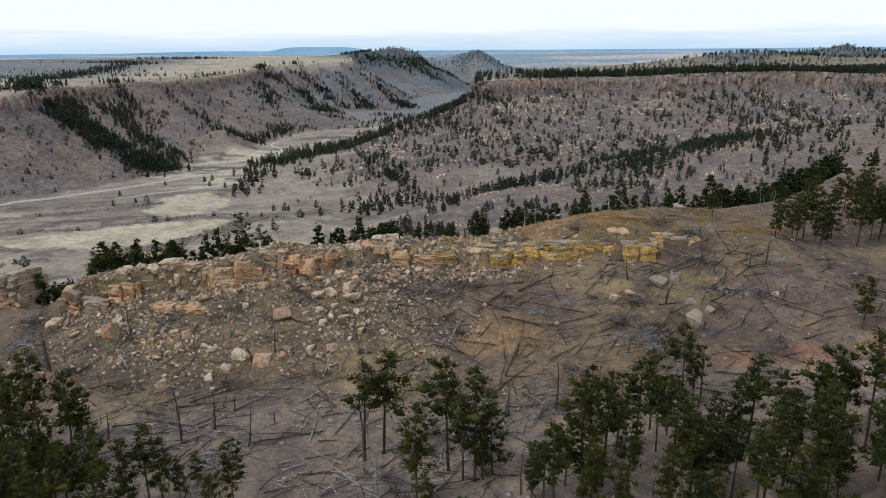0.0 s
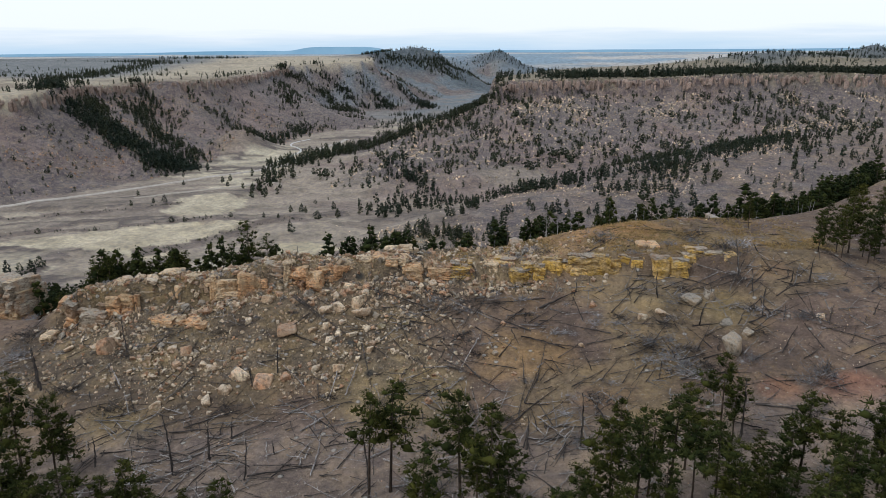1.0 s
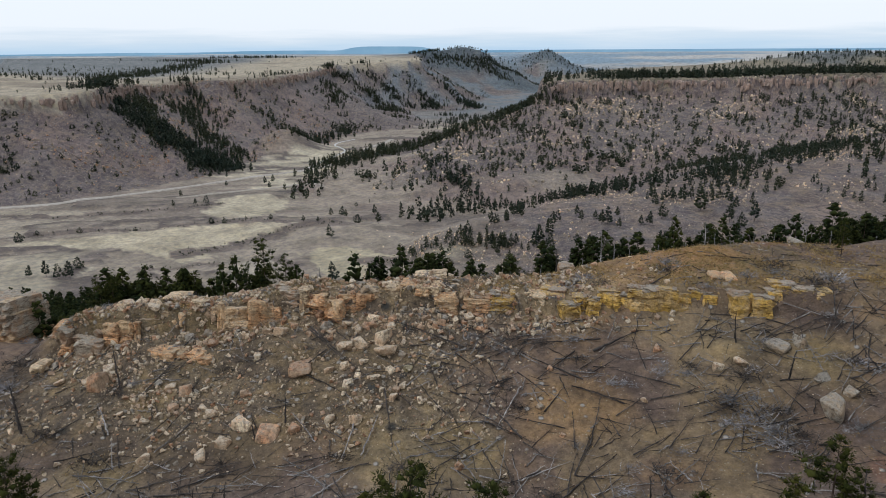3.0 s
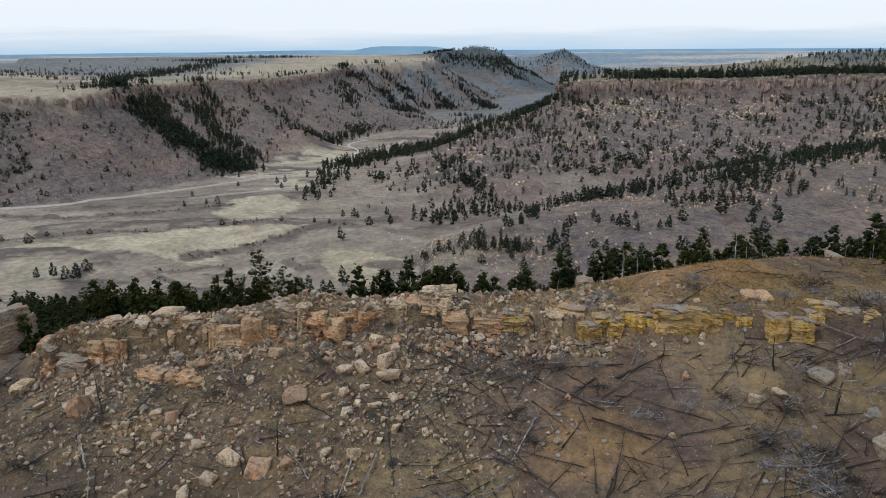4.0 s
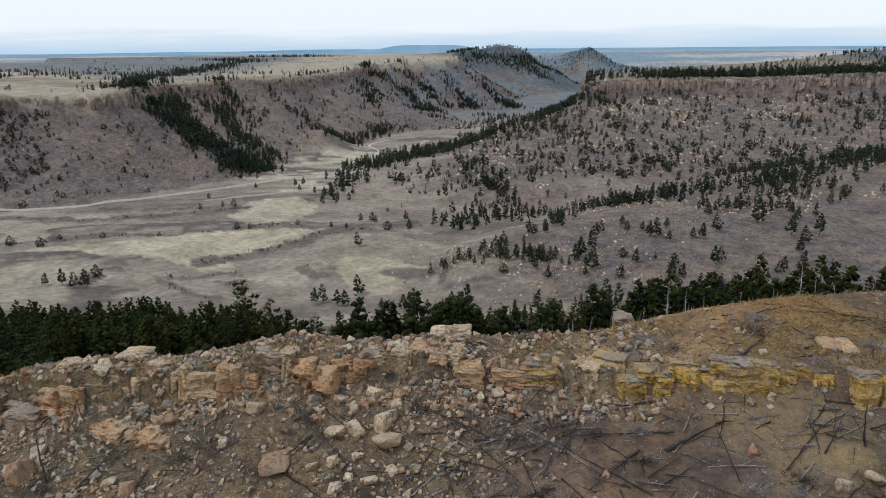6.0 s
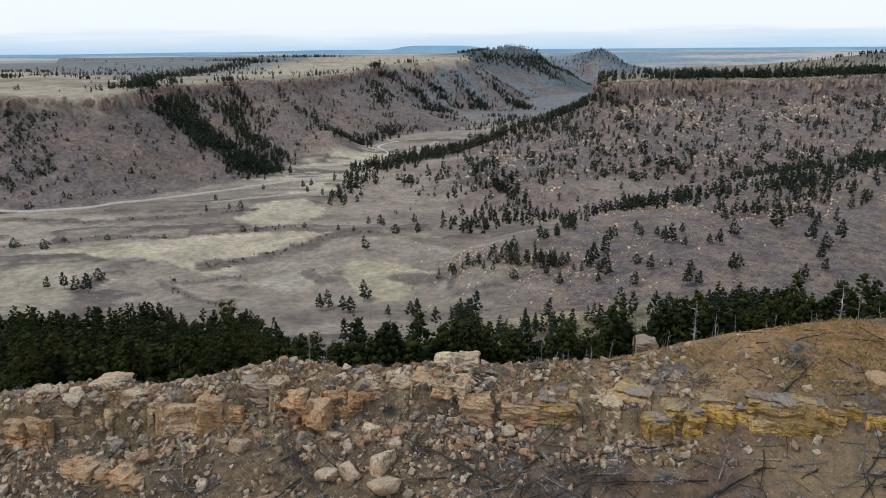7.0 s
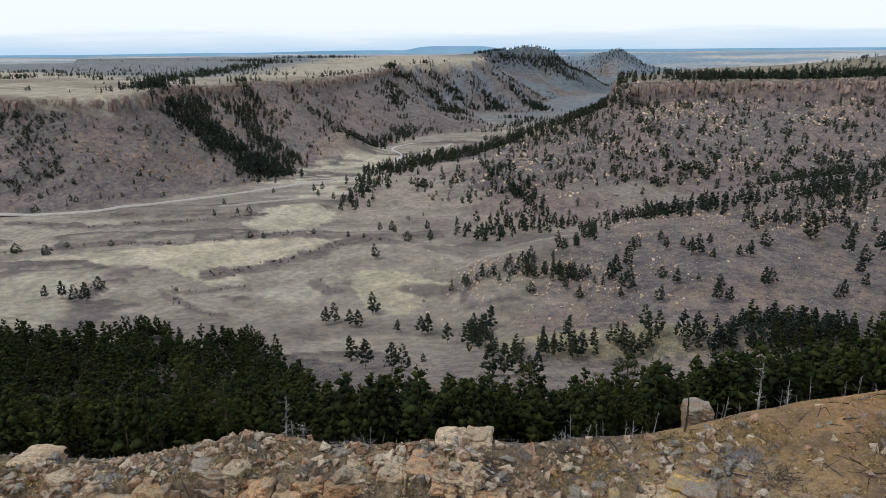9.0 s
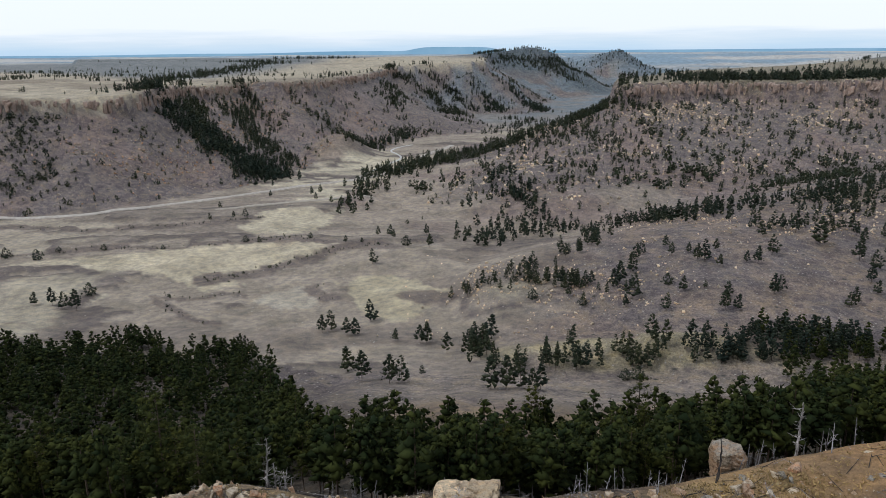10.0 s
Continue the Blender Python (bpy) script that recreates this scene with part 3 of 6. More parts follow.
OUTCROPS_B = [
    (54.2, 161.5, 4.0, 2.1, 2), (57.1, 158.9, 3.4, 2.7, 2), (43.9, 165.1, 4.6, 2.6, 1), (86.3, 205.6, 4.4, 3.9, 2), (92.4, 212.6, 5.5, 2.7, 2),
    (-47.6, 159.9, 6.0, 4.1, 1), (-53.4, 159.6, 5.4, 4.8, 0), (-59.8, 160.5, 5.7, 2.8, 0), (-67.7, 163.5, 4.3, 2.8, 0), (-76.9, 157.7, 7.0, 4.4, 1), (-63.5, 152.8, 11.6, 4.1, 1),
    (-85.5, 161.5, 9.5, 7.0, 3), (-83.0, 158.8, 4.3, 3.6, 3), (-117.5, 171.0, 17.0, 11.0, 3), (-78.0, 166.3, 5.1, 2.2, 0),
]
BRUSH_A = [
    (7.6, 160.2, 3.6), (13.6, 157.3, 3.5), (17.6, 175.9, 4.6), (0.9, 154.3, 2.3), (-15.7, 170.5, 2.5),
    (36.2, 182.1, 4.2), (56.4, 174.1, 5.5), (65.3, 170.6, 6.2), (22.0, 146.4, 2.8), (38.4, 141.7, 6.7), (43.9, 133.9, 7.0),
    (55.7, 134.0, 3.3), (62.0, 148.1, 5.5), (18.3, 175.1, 3.9), (33.3, 147.8, 3.4), (49.1, 170.7, 3.3), (78.1, 156.6, 4.0),
    (69.6, 144.9, 4.9), (37.3, 136.9, 3.3), (66.1, 127.4, 5.6), (80.0, 127.2, 3.9), (42.0, 106.4, 3.2), (44.4, 131.9, 3.7),
    (41.5, 137.4, 5.0), (-11.3, 99.3, 2.9), (-12.8, 98.1, 1.9), (18.9, 122.5, 3.4), (19.9, 113.1, 3.2), (-95.3, 146.7, 5.5),
    (-68.3, 145.1, 2.5), (-44.3, 151.6, 2.4), (-106.3, 168.8, 3.2),
]

# ---- mesh helpers ----
def mesh_from(name, verts, faces, mats, slots=None, smooth_faces=False):
    me = bpy.data.meshes.new(name)
    me.from_pydata([tuple(v) for v in verts] if not isinstance(verts, np.ndarray) else verts.tolist(), [], faces if isinstance(faces, list) else faces.tolist())
    for m in mats:
        me.materials.append(m)
    if slots is not None:
        me.polygons.foreach_set("material_index", np.asarray(slots, np.int32))
    if smooth_faces:
        me.polygons.foreach_set("use_smooth", np.ones(len(me.polygons), bool))
    me.update()
    return me


def part(name, data, parent, label=""):
    """One mesh object under a thing or a part of it."""
    ob = new(name, data)
    ob.parent = parent
    return tagged(ob, label) if label else ob


def height(x, y):
    return float(land(np.array([x]), np.array([y]))[0])


def tube(points, radii, sides=6):
    """A tapered tube along points, as vertices and faces."""
    verts, faces = [], []
    pts = [Vector(p) for p in points]
    for i, (p, r) in enumerate(zip(pts, radii)):
        d = (pts[min(i + 1, len(pts) - 1)] - pts[max(i - 1, 0)]).normalized()
        a = d.orthogonal().normalized()
        b = d.cross(a)
        for k in range(sides):
            q = 2 * math.pi * k / sides
            verts.append(p + (a * math.cos(q) + b * math.sin(q)) * r)
    for i in range(len(pts) - 1):
        for k in range(sides):
            n = (k + 1) % sides
            faces.append([i * sides + k, i * sides + n, (i + 1) * sides + n, (i + 1) * sides + k])
    faces.append(list(range(sides))[::-1])
    faces.append([(len(pts) - 1) * sides + k for k in range(sides)])
    return verts, faces


def join(bits):
    verts, faces, n = [], [], 0
    for v, f in bits:
        verts += [tuple(p) for p in v]
        faces += [[i + n for i in q] for q in f]
        n += len(v)
    return verts, faces


def blades(centres, spread, count, length, width, rnd):
    """Sprays of needles: small pointed leaves round each centre, leaning out and up."""
    c = np.repeat(np.asarray(centres, float), count, axis=0)
    s = np.repeat(np.asarray(spread, float), count)
    n = len(c)
    d = rnd.normal(size=(n, 3))
    d[:, 2] = d[:, 2] * 0.7 + 0.35
    d /= np.linalg.norm(d, axis=1)[:, None]
    side = np.cross(d, rnd.normal(size=(n, 3)))
    side /= np.linalg.norm(side, axis=1)[:, None] + 1e-9
    base = c + d * (s * rnd.uniform(0.0, 1.0, n) ** 0.6)[:, None] * np.array([1, 1, 0.72])
    d = d + rnd.normal(size=(n, 3)) * 0.45
    d /= np.linalg.norm(d, axis=1)[:, None]
    ln = (s * length * rnd.uniform(0.7, 1.3, n))[:, None]
    wd = (s * width * rnd.uniform(0.7, 1.3, n))[:, None]
    v = np.stack([base - side * wd, base + side * wd, base + d * ln], 1).reshape(-1, 3)
    return v, np.arange(n * 3).reshape(-1, 3)


def puffs(c, sz, rnd):
    """Small uneven lumps, one round each centre: the dense heart of a spray of needles."""
    n = len(c)
    knob = np.array([(1, 0, 0), (0, 1, 0), (-1, 0, 0), (0, -1, 0), (0, 0, 1), (0, 0, -1)], float)
    ring = np.array([(0, 1, 4), (1, 2, 4), (2, 3, 4), (3, 0, 4), (1, 0, 5), (2, 1, 5), (3, 2, 5), (0, 3, 5)])
    v = np.asarray(c)[:, None] + (knob[None] * rnd.uniform(0.5, 1.25, (n, 6, 1)) + rnd.normal(size=(n, 6, 3)) * 0.22) * np.asarray(sz)[:, None, None] * np.array([0.95, 0.95, 0.75])
    return v.reshape(-1, 3), (ring[None] + 6 * np.arange(n)[:, None, None]).reshape(-1, 3)


def crown_plan(h, rnd, limbs, clear, wide):
    """Limbs and rounded needle clumps of a pine h metres high, with gaps between them."""
    lines, centres, sizes = [], [], []
    lop = rnd.uniform(0, 6.28)
    for i in range(limbs):
        u = (i + rnd.uniform(0, 1)) / limbs
        z = h * (clear + (0.95 - clear) * u)
        a = i * 2.4 + rnd.uniform(-0.9, 0.9)
        r = wide * h * (0.4 + 0.6 * math.sin(math.pi * min(1, 0.22 + 0.78 * u))) * (1 + 0.3 * math.cos(a - lop)) * rnd.uniform(0.45, 1.15)
        rise = r * (-0.1 + 0.6 * u + rnd.uniform(-0.2, 0.25))
        tip = np.array([r * math.cos(a), r * math.sin(a), z + rise])
        lines.append((np.array([0, 0, z]), tip))
        size = h * (0.072 - 0.026 * u) * rnd.uniform(0.7, 1.25)
        for k in range(2 if r > 0.08 * h else 1):
            f = 0.95 - 0.42 * k + rnd.uniform(-0.08, 0.08)
            centres.append(np.array([tip[0] * f, tip[1] * f, z + rise * f]) + rnd.normal(size=3) * 0.012 * h)
            sizes.append(size * (1 - 0.25 * k))
    centres.append(np.array([0, 0, h * 0.97]))
    sizes.append(h * 0.036)
    return lines, centres, sizes


def pine_meshes(h, seed, limbs, per, clear=0.42, wide=0.15, blade=(0.42, 0.058), needles=None, sides=6):
    rnd = np.random.RandomState(seed)
    bend = rnd.uniform(-0.02, 0.02, 2) * h
    pts = [(bend[0] * math.sin(3 * q), bend[1] * q * q, h * q) for q in (0, 0.04, 0.25, 0.5, 0.75, 0.98)]
    r0 = h * 0.0125
    trunk = mesh_from("trunk", *tube(pts, [r0 * 1.35, r0, r0 * 0.86, r0 * 0.66, r0 * 0.4, r0 * 0.1], sides), [BARK], smooth_faces=True)
    lines, centres, sizes = crown_plan(h, rnd, limbs, clear, wide)
    off = lambda z: np.array([bend[0] * math.sin(3 * z / h), bend[1] * (z / h) ** 2, 0])
    stubs = []
    for k in range(5):
        z, a, ln = h * rnd.uniform(0.15, clear), rnd.uniform(0, 6.3), rnd.uniform(0.3, 1.0)
        stubs.append((np.array([0, 0, z]), np.array([ln * math.cos(a), ln * math.sin(a), z + rnd.uniform(-0.1, 0.2)])))
    branches = mesh_from("branches", *join([tube([a + off(a[2]), b + off(b[2])], [r0 * 0.24, r0 * 0.06], 3) for a, b in lines + stubs]), [BARK])
    c = np.array([q + off(q[2]) for q in centres])
    pv, pf = puffs(c, np.array(sizes) * 0.72, rnd)
    v, f = blades(c, np.array(sizes) * 1.1, per, *blade, rnd)
    crown = mesh_from("crown", np.concatenate([pv, v]), pf.tolist() + (f + len(pv)).tolist(), [needles or NEEDLES], smooth_faces=True)
    return trunk, branches, crown


def pine_thing(meshes, label, group):
    ob = tagged(new("pine_tree"), label, "pine tree", group)
    for n, me in zip(("trunk", "branches", "crown"), meshes):
        tagged(part(n, me, ob), kind="stuff" if n == "branches" else "")
    return ob


def stand(ob_pose, x, y, sink=0.15, turn=0.0, size=1.0, lean=(0, 0)):
    return pose(x, y, height(x, y) - sink, lean[0], lean[1], turn) @ Matrix.Diagonal((size, size, size, 1))


def hull_stone(name, seed, mat, squash=(1, 0.85, 0.7), n=16, cut=0.5, worn=0.035):
    """A broken block: the hull of points strewn in a rounded box."""
    rnd = np.random.RandomState(seed)
    p = rnd.uniform(-1, 1, (n, 3))
    p = np.sign(p) * np.abs(p) ** cut
    p *= 1 - 0.22 * (np.linalg.norm(p, axis=1)[:, None] - 1).clip(0)
    bm = bmesh.new()
    for q in p * np.array(squash) * 0.5:
        bm.verts.new(q)
    r = bmesh.ops.convex_hull(bm, input=bm.verts)
    bmesh.ops.delete(bm, geom=[g for g in r["geom_interior"] if isinstance(g, bmesh.types.BMVert)], context="VERTS")
    if worn:
        bmesh.ops.bevel(bm, geom=bm.edges[:], offset=worn, segments=1, affect="EDGES")
    me = bpy.data.meshes.new(name)
    bm.to_mesh(me)
    bm.free()
    me.materials.append(mat)
    return me


def ledge_stone(seed, mat, cuts=4, rough=0.05, beds=0.10):
    """A block of bedded sandstone, one unit each way, with worn corners, upright joints and bedding grooves."""
    rnd = np.random.RandomState(seed)
    bm = bmesh.new()
    bmesh.ops.create_cube(bm, size=1)
    bmesh.ops.subdivide_edges(bm, edges=bm.edges[:], cuts=cuts, use_grid_fill=True)
    off = Vector(rnd.uniform(0, 50, 3))
    level = rnd.uniform(-beds, 0.03, cuts + 2)
    joint = np.where(rnd.rand(cuts + 2) < 0.25, -0.10, 0.0)
    for v in bm.verts:
        c = v.co.copy()
        k = sum(abs(q) > 0.45 for q in c)
        f = (1.0, 1.0, 0.96, 0.90)[k]
        row, cell = int(round((c.z + 0.5) * (cuts + 1))), int(round((c.x + 0.5) * (cuts + 1)))
        g = 1 + level[row]
        p = Vector((c.x * f * g, c.y * f * (g + (joint[cell] if c.y < -0.4 else 0.0)), c.z * f))
        n = noise.noise_vector(p * 1.6 + off) * 0.13 + noise.noise_vector(p * 4.0 + off) * 0.06
        v.co = p + Vector((n.x, n.y, n.z * 0.8)) + Vector(rnd.uniform(-1, 1, 3)) * rough * 0.5
    me = bpy.data.meshes.new("stone")
    bm.to_mesh(me)
    bm.free()
    me.materials.append(mat)
    return me


# ---- ground ----
ROAD = [(-700, 600), (-600, 620), (-517, 643), (-489, 652), (-455, 669), (-431, 684), (-410, 715), (-386, 737), (-359, 767), (-331, 801), (-307, 837), (-287, 854), (-261, 879), (-246, 897), (-226, 953), (-217, 1008), (-213, 1099), (-198, 1201)]
CREEK = [(-257, 905), (-254, 962), (-248, 1009), (-241, 1057), (-259, 1083), (-278, 1120), (-280, 1163), (-262, 1200)]
GULLIES = [([(-529, 941), (-492, 932), (-450, 921), (-406, 904), (-363, 873)], 34, 760), ([(-572, 1076), (-552, 1060), (-481, 935), (-435, 920)], 22, 200), ([(-547, 1207), (-519, 1180), (-518, 1113), (-458, 1048), (-377, 955)], 22, 360),
           ([(-483, 1241), (-458, 1226), (-423, 1207), (-393, 1200), (-321, 1068)], 14, 70), ([(-446, 1791), (-417, 1813), (-377, 1790), (-334, 1783), (-264, 1690)], 22, 330), ([(-424, 1631), (-391, 1553), (-347, 1430), (-316, 1391)], 26, 110),
           ([(-388, 1878), (-359, 1875), (-311, 1849), (-262, 1802)], 24, 170), ([(-262, 1897), (-229, 1865), (-188, 1810)], 22, 170), ([(-175, 1956), (-137, 1948), (-88, 1839)], 26, 200),
           ([(-316, 2612), (-258, 2724), (-178, 2737), (-104, 2686), (-46, 2778), (7, 2831), (69, 2822)], 55, 800), ([(-195, 2706), (-142, 2662), (-72, 2633), (-32, 2615)], 40, 260),
           ([(-310, 1075), (-310, 1173), (-296, 1243), (-300, 1321)], 18, 150), ([(-146, 1378), (-114, 1481), (-88, 1608), (-151, 1641)], 30, 90)]
EDGE_BAND = [(53, 1124), (25, 1157), (-14, 1104), (-50, 1054), (-97, 1083), (-140, 1105), (-173, 1060), (-202, 976), (-228, 931)]
EDGE_FOOT = [(-228, 931), (-232, 870), (-224, 804), (-226, 771), (-217, 729)]
DRAW = [(-68, 642), (-55, 652), (-34, 665), (-11, 674), (30, 660), (66, 640), (86, 636), (108, 640), (131, 655), (153, 665), (173, 680), (193, 695), (226, 710), (330, 800)]
FLANK = [(-49, 688), (-41, 703), (-55, 722), (-69, 792), (-79, 809)]
TIP = [(-68, 494), (-49, 489), (-31, 493), (-8, 491), (7, 480), (19, 479)]
TIP_BACK = [(-43, 506), (-32, 511), (-22, 516), (-9, 531), (1, 545), (9, 573)]
FOOT = [(-52, 424), (-31, 397), (-16, 395), (-6, 402), (13, 402), (30, 404), (46, 402)]
FOOT_WOOD = [(44, 400), (45, 409), (68, 420), (94, 431), (108, 436), (117, 427), (132, 430), (180, 440), (180, 418), (134, 424), (115, 414), (88, 401), (64, 396)]


def lerp3(a, b, k):
    return a + (b - a) * k[..., None]


FOREST_RING = [(-420, 300), (-300, 358), (-262, 364), (-250, 371), (-234, 373), (-220, 377), (-222, 404), (-203, 401), (-176, 374), (-174, 397), (-152, 390), (-132, 375), (-117, 339), (-103, 326), (-74, 268), (-60, 235), (-60, 190), (-90, 182), (-130, 180), (-300, 185)]


MEADOWS = [([(-404, 519), (-366, 528), (-320, 514), (-270, 516), (-232, 491), (-216, 505), (-243, 519), (-225, 541), (-206, 564), (-187, 583), (-177, 593), (-208, 603), (-252, 598), (-298, 585), (-340, 555), (-371, 545)], (0.44, 0.385, 0.28)),
           ([(-290, 654), (-258, 630), (-215, 646), (-210, 688), (-241, 731), (-278, 722), (-295, 699)], (0.43, 0.38, 0.28)),
           ([(-153, 521), (-132, 482), (-116, 461), (-93, 459), (-84, 480), (-83, 508), (-102, 527), (-127, 536), (-149, 533)], (0.40, 0.35, 0.245)),
           ([(-199, 479), (-180, 511), (-168, 510), (-153, 472), (-174, 464)], (0.37, 0.33, 0.265))]
BANKS = [([(-291, 581), (-258, 600), (-223, 618), (-190, 603)], 7), ([(-240, 513), (-219, 529), (-202, 554), (-184, 576), (-168, 592), (-142, 594)], 12), ([(-421, 537), (-387, 553), (-352, 572), (-308, 579), (-291, 581)], 5),
         ([(-254, 477), (-228, 478), (-208, 490)], 4), ([(-245, 468), (-222, 448), (-200, 439)], 4), ([(-498, 622), (-410, 616), (-349, 645), (-308, 669), (-285, 687)], 7), ([(-165, 510), (-152, 490)], 8), ([(-97, 500), (-80, 492)], 8)]


def soil_colour(x, y, z):
    """Colour of the soil and dry grass by place, with distance haze and forest shade put in; the fourth value says how
    stony it is.
    """
    c = lambda *v: np.array(v)
    n1, n2, n3 = fbm(x, y, 60, 5, 1), fbm(x, y, 18, 4, 2), fbm(x + 90, y, 200, 4, 4)
    col = np.broadcast_to(c(0.146, 0.123, 0.117), x.shape + (3,)).copy()
    stony = np.full(x.shape, 0.75)
    # slope of the land, from the neighbours in the sheet
    gy, gx = np.gradient(z)
    in_l = inside(x, y, RIM_L + [(-9000, 5200), (-9000, 1100)])
    in_bl = inside(x, y, BASE_L + [(-9000, 5200), (-9000, 500)])
    in_r, in_br = inside(x, y, RIM_R), inside(x, y, BASE_R)
    valley = (~in_bl) & (~in_br) & (y > 380)
    streak = bank_lines(x, y)
    grass = lerp3(np.broadcast_to(c(0.272, 0.232, 0.186), col.shape), np.broadcast_to(c(0.41, 0.365, 0.275), col.shape), smooth(0.02, 0.07, n3 + 0.35 * streak + 0.07 * n2) * (0.25 + 0.75 * smooth(-430, -330, x)))
    dry = fbm(x * 0.5 + 0.1 * y, y * 1.7 - 0.3 * x, 75, 5, 6)
    grass = lerp3(grass, np.broadcast_to(c(0.19, 0.158, 0.132), col.shape), 0.8 * smooth(0.24, 0.29, dry))
    grass = lerp3(grass, np.broadcast_to(c(0.125, 0.104, 0.093), col.shape), smooth(0.15, 0.19, streak + 0.04 * n2) * (1 - 0.7 * smooth(0.3, 0.5, streak)))
    kv = np.where(valley, 1.0, 0.0) * (1 - smooth(-45, 25, x - 0.2 * (y - 500)))
    # grass greyer and darker far up the valley, with distance haze in its colour
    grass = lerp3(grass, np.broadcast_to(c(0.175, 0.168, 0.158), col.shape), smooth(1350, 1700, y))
    # meadows of pale grass and dark bare banks on the valley floor
    ex, ey = x + 7 * n2 + 5 * n1, y + 5 * fbm(x + 40, y, 22, 4, 6)
    for ring, hue in MEADOWS:
        grass = lerp3(grass, np.broadcast_to(c(*hue), col.shape), np.where(inside(ex, ey, ring), 0.92, 0.0))
    for line, half in BANKS:
        d, _ = seg_dist(ex, ey, line)
        grass = lerp3(grass, np.broadcast_to(c(0.150, 0.122, 0.106), col.shape), 0.95 * (1 - smooth(half * 0.8, half, d)))
    col = lerp3(col, grass, kv * 0.95)
    stony = stony * (1 - 0.85 * kv)
    dbr, _ = seg_dist(x, y, BASE_R, True)
    klow = np.where(in_br & (y < 1000), 1 - smooth(60, 130, dbr + 25 * n1), 0.0) * (1 - smooth(-20, 120, x - 0.2 * (y - 600)))
    col = lerp3(col, np.broadcast_to(c(0.285, 0.24, 0.192), col.shape), klow * 0.85)
    stony = stony * (1 - 0.7 * klow)
    # plateaus of straw-coloured grass
    kp = np.where(in_l, 1.0, 0.0)
    straw = lerp3(np.broadcast_to(c(0.34, 0.297, 0.225), col.shape), np.broadcast_to(c(0.22, 0.185, 0.14), col.shape), smooth(0.1, 0.6, n3))
    col = lerp3(col, straw, kp)
    stony = stony * (1 - 0.8 * kp)
    # far end of the plateau: dark woods and blue haze put into the colour
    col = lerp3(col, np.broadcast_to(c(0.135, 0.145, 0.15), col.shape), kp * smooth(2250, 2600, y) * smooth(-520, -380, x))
    kr = np.where(in_r, 1.0, 0.0)
    col = lerp3(col, np.broadcast_to(c(0.19, 0.165, 0.12), col.shape), kr)
    # low land past the plateau, its blue haze painted onto the ground here
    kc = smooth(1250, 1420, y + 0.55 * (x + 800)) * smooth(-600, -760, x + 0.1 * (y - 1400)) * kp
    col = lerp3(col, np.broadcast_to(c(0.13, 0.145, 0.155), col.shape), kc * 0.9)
    # the rounded spur: bare pinkish earth and thin grass
    kw = np.where(valley, 1.0, 0.0) * smooth(-60, 20, x - 0.2 * (y - 500)) * smooth(-0.6, 0.2, n2 + 0.5 * n1)
    col = lerp3(col, np.broadcast_to(c(0.185, 0.145, 0.122), col.shape), kw * 0.85)
    # rosy scree on the far slopes
    ks = np.where((in_bl & ~in_l) | (in_br & ~in_r), 1.0, 0.0) * smooth(-0.2, 0.6, n1)
    col = lerp3(col, np.broadcast_to(c(0.182, 0.140, 0.127), col.shape), ks * 0.8)
    col = lerp3(col, np.broadcast_to(c(0.215, 0.172, 0.142), col.shape), 0.85 * (1 - smooth(0.5, 1.0, np.hypot(x + 340, (y - 1045) * 0.8) / 46 + 0.2 * n2)))
    # remote slopes tinted blue-grey: distance haze put into their colour
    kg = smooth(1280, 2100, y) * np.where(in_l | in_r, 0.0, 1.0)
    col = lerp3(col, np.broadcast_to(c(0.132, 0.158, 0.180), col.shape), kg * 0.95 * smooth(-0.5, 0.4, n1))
    # far plain: dark woods and pale fields, with blue haze put into their colours
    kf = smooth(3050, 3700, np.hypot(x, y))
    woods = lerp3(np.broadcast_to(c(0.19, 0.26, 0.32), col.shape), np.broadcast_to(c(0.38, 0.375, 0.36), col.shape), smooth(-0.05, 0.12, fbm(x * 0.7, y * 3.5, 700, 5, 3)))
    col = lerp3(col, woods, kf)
    stony = stony * (1 - kf)
    # the near ridge: brown earth, ochre and red patches, grey wood ash
    kn = 1 - smooth(250, 400, y)
    near = np.broadcast_to(c(0.146, 0.105, 0.080), col.shape)
    near = lerp3(near, np.broadcast_to(c(0.190, 0.140, 0.086), col.shape), smooth(0.1, 0.7, n2))
    near = lerp3(near, np.broadcast_to(c(0.118, 0.089, 0.064), col.shape), smooth(0.15, 0.7, -n1))
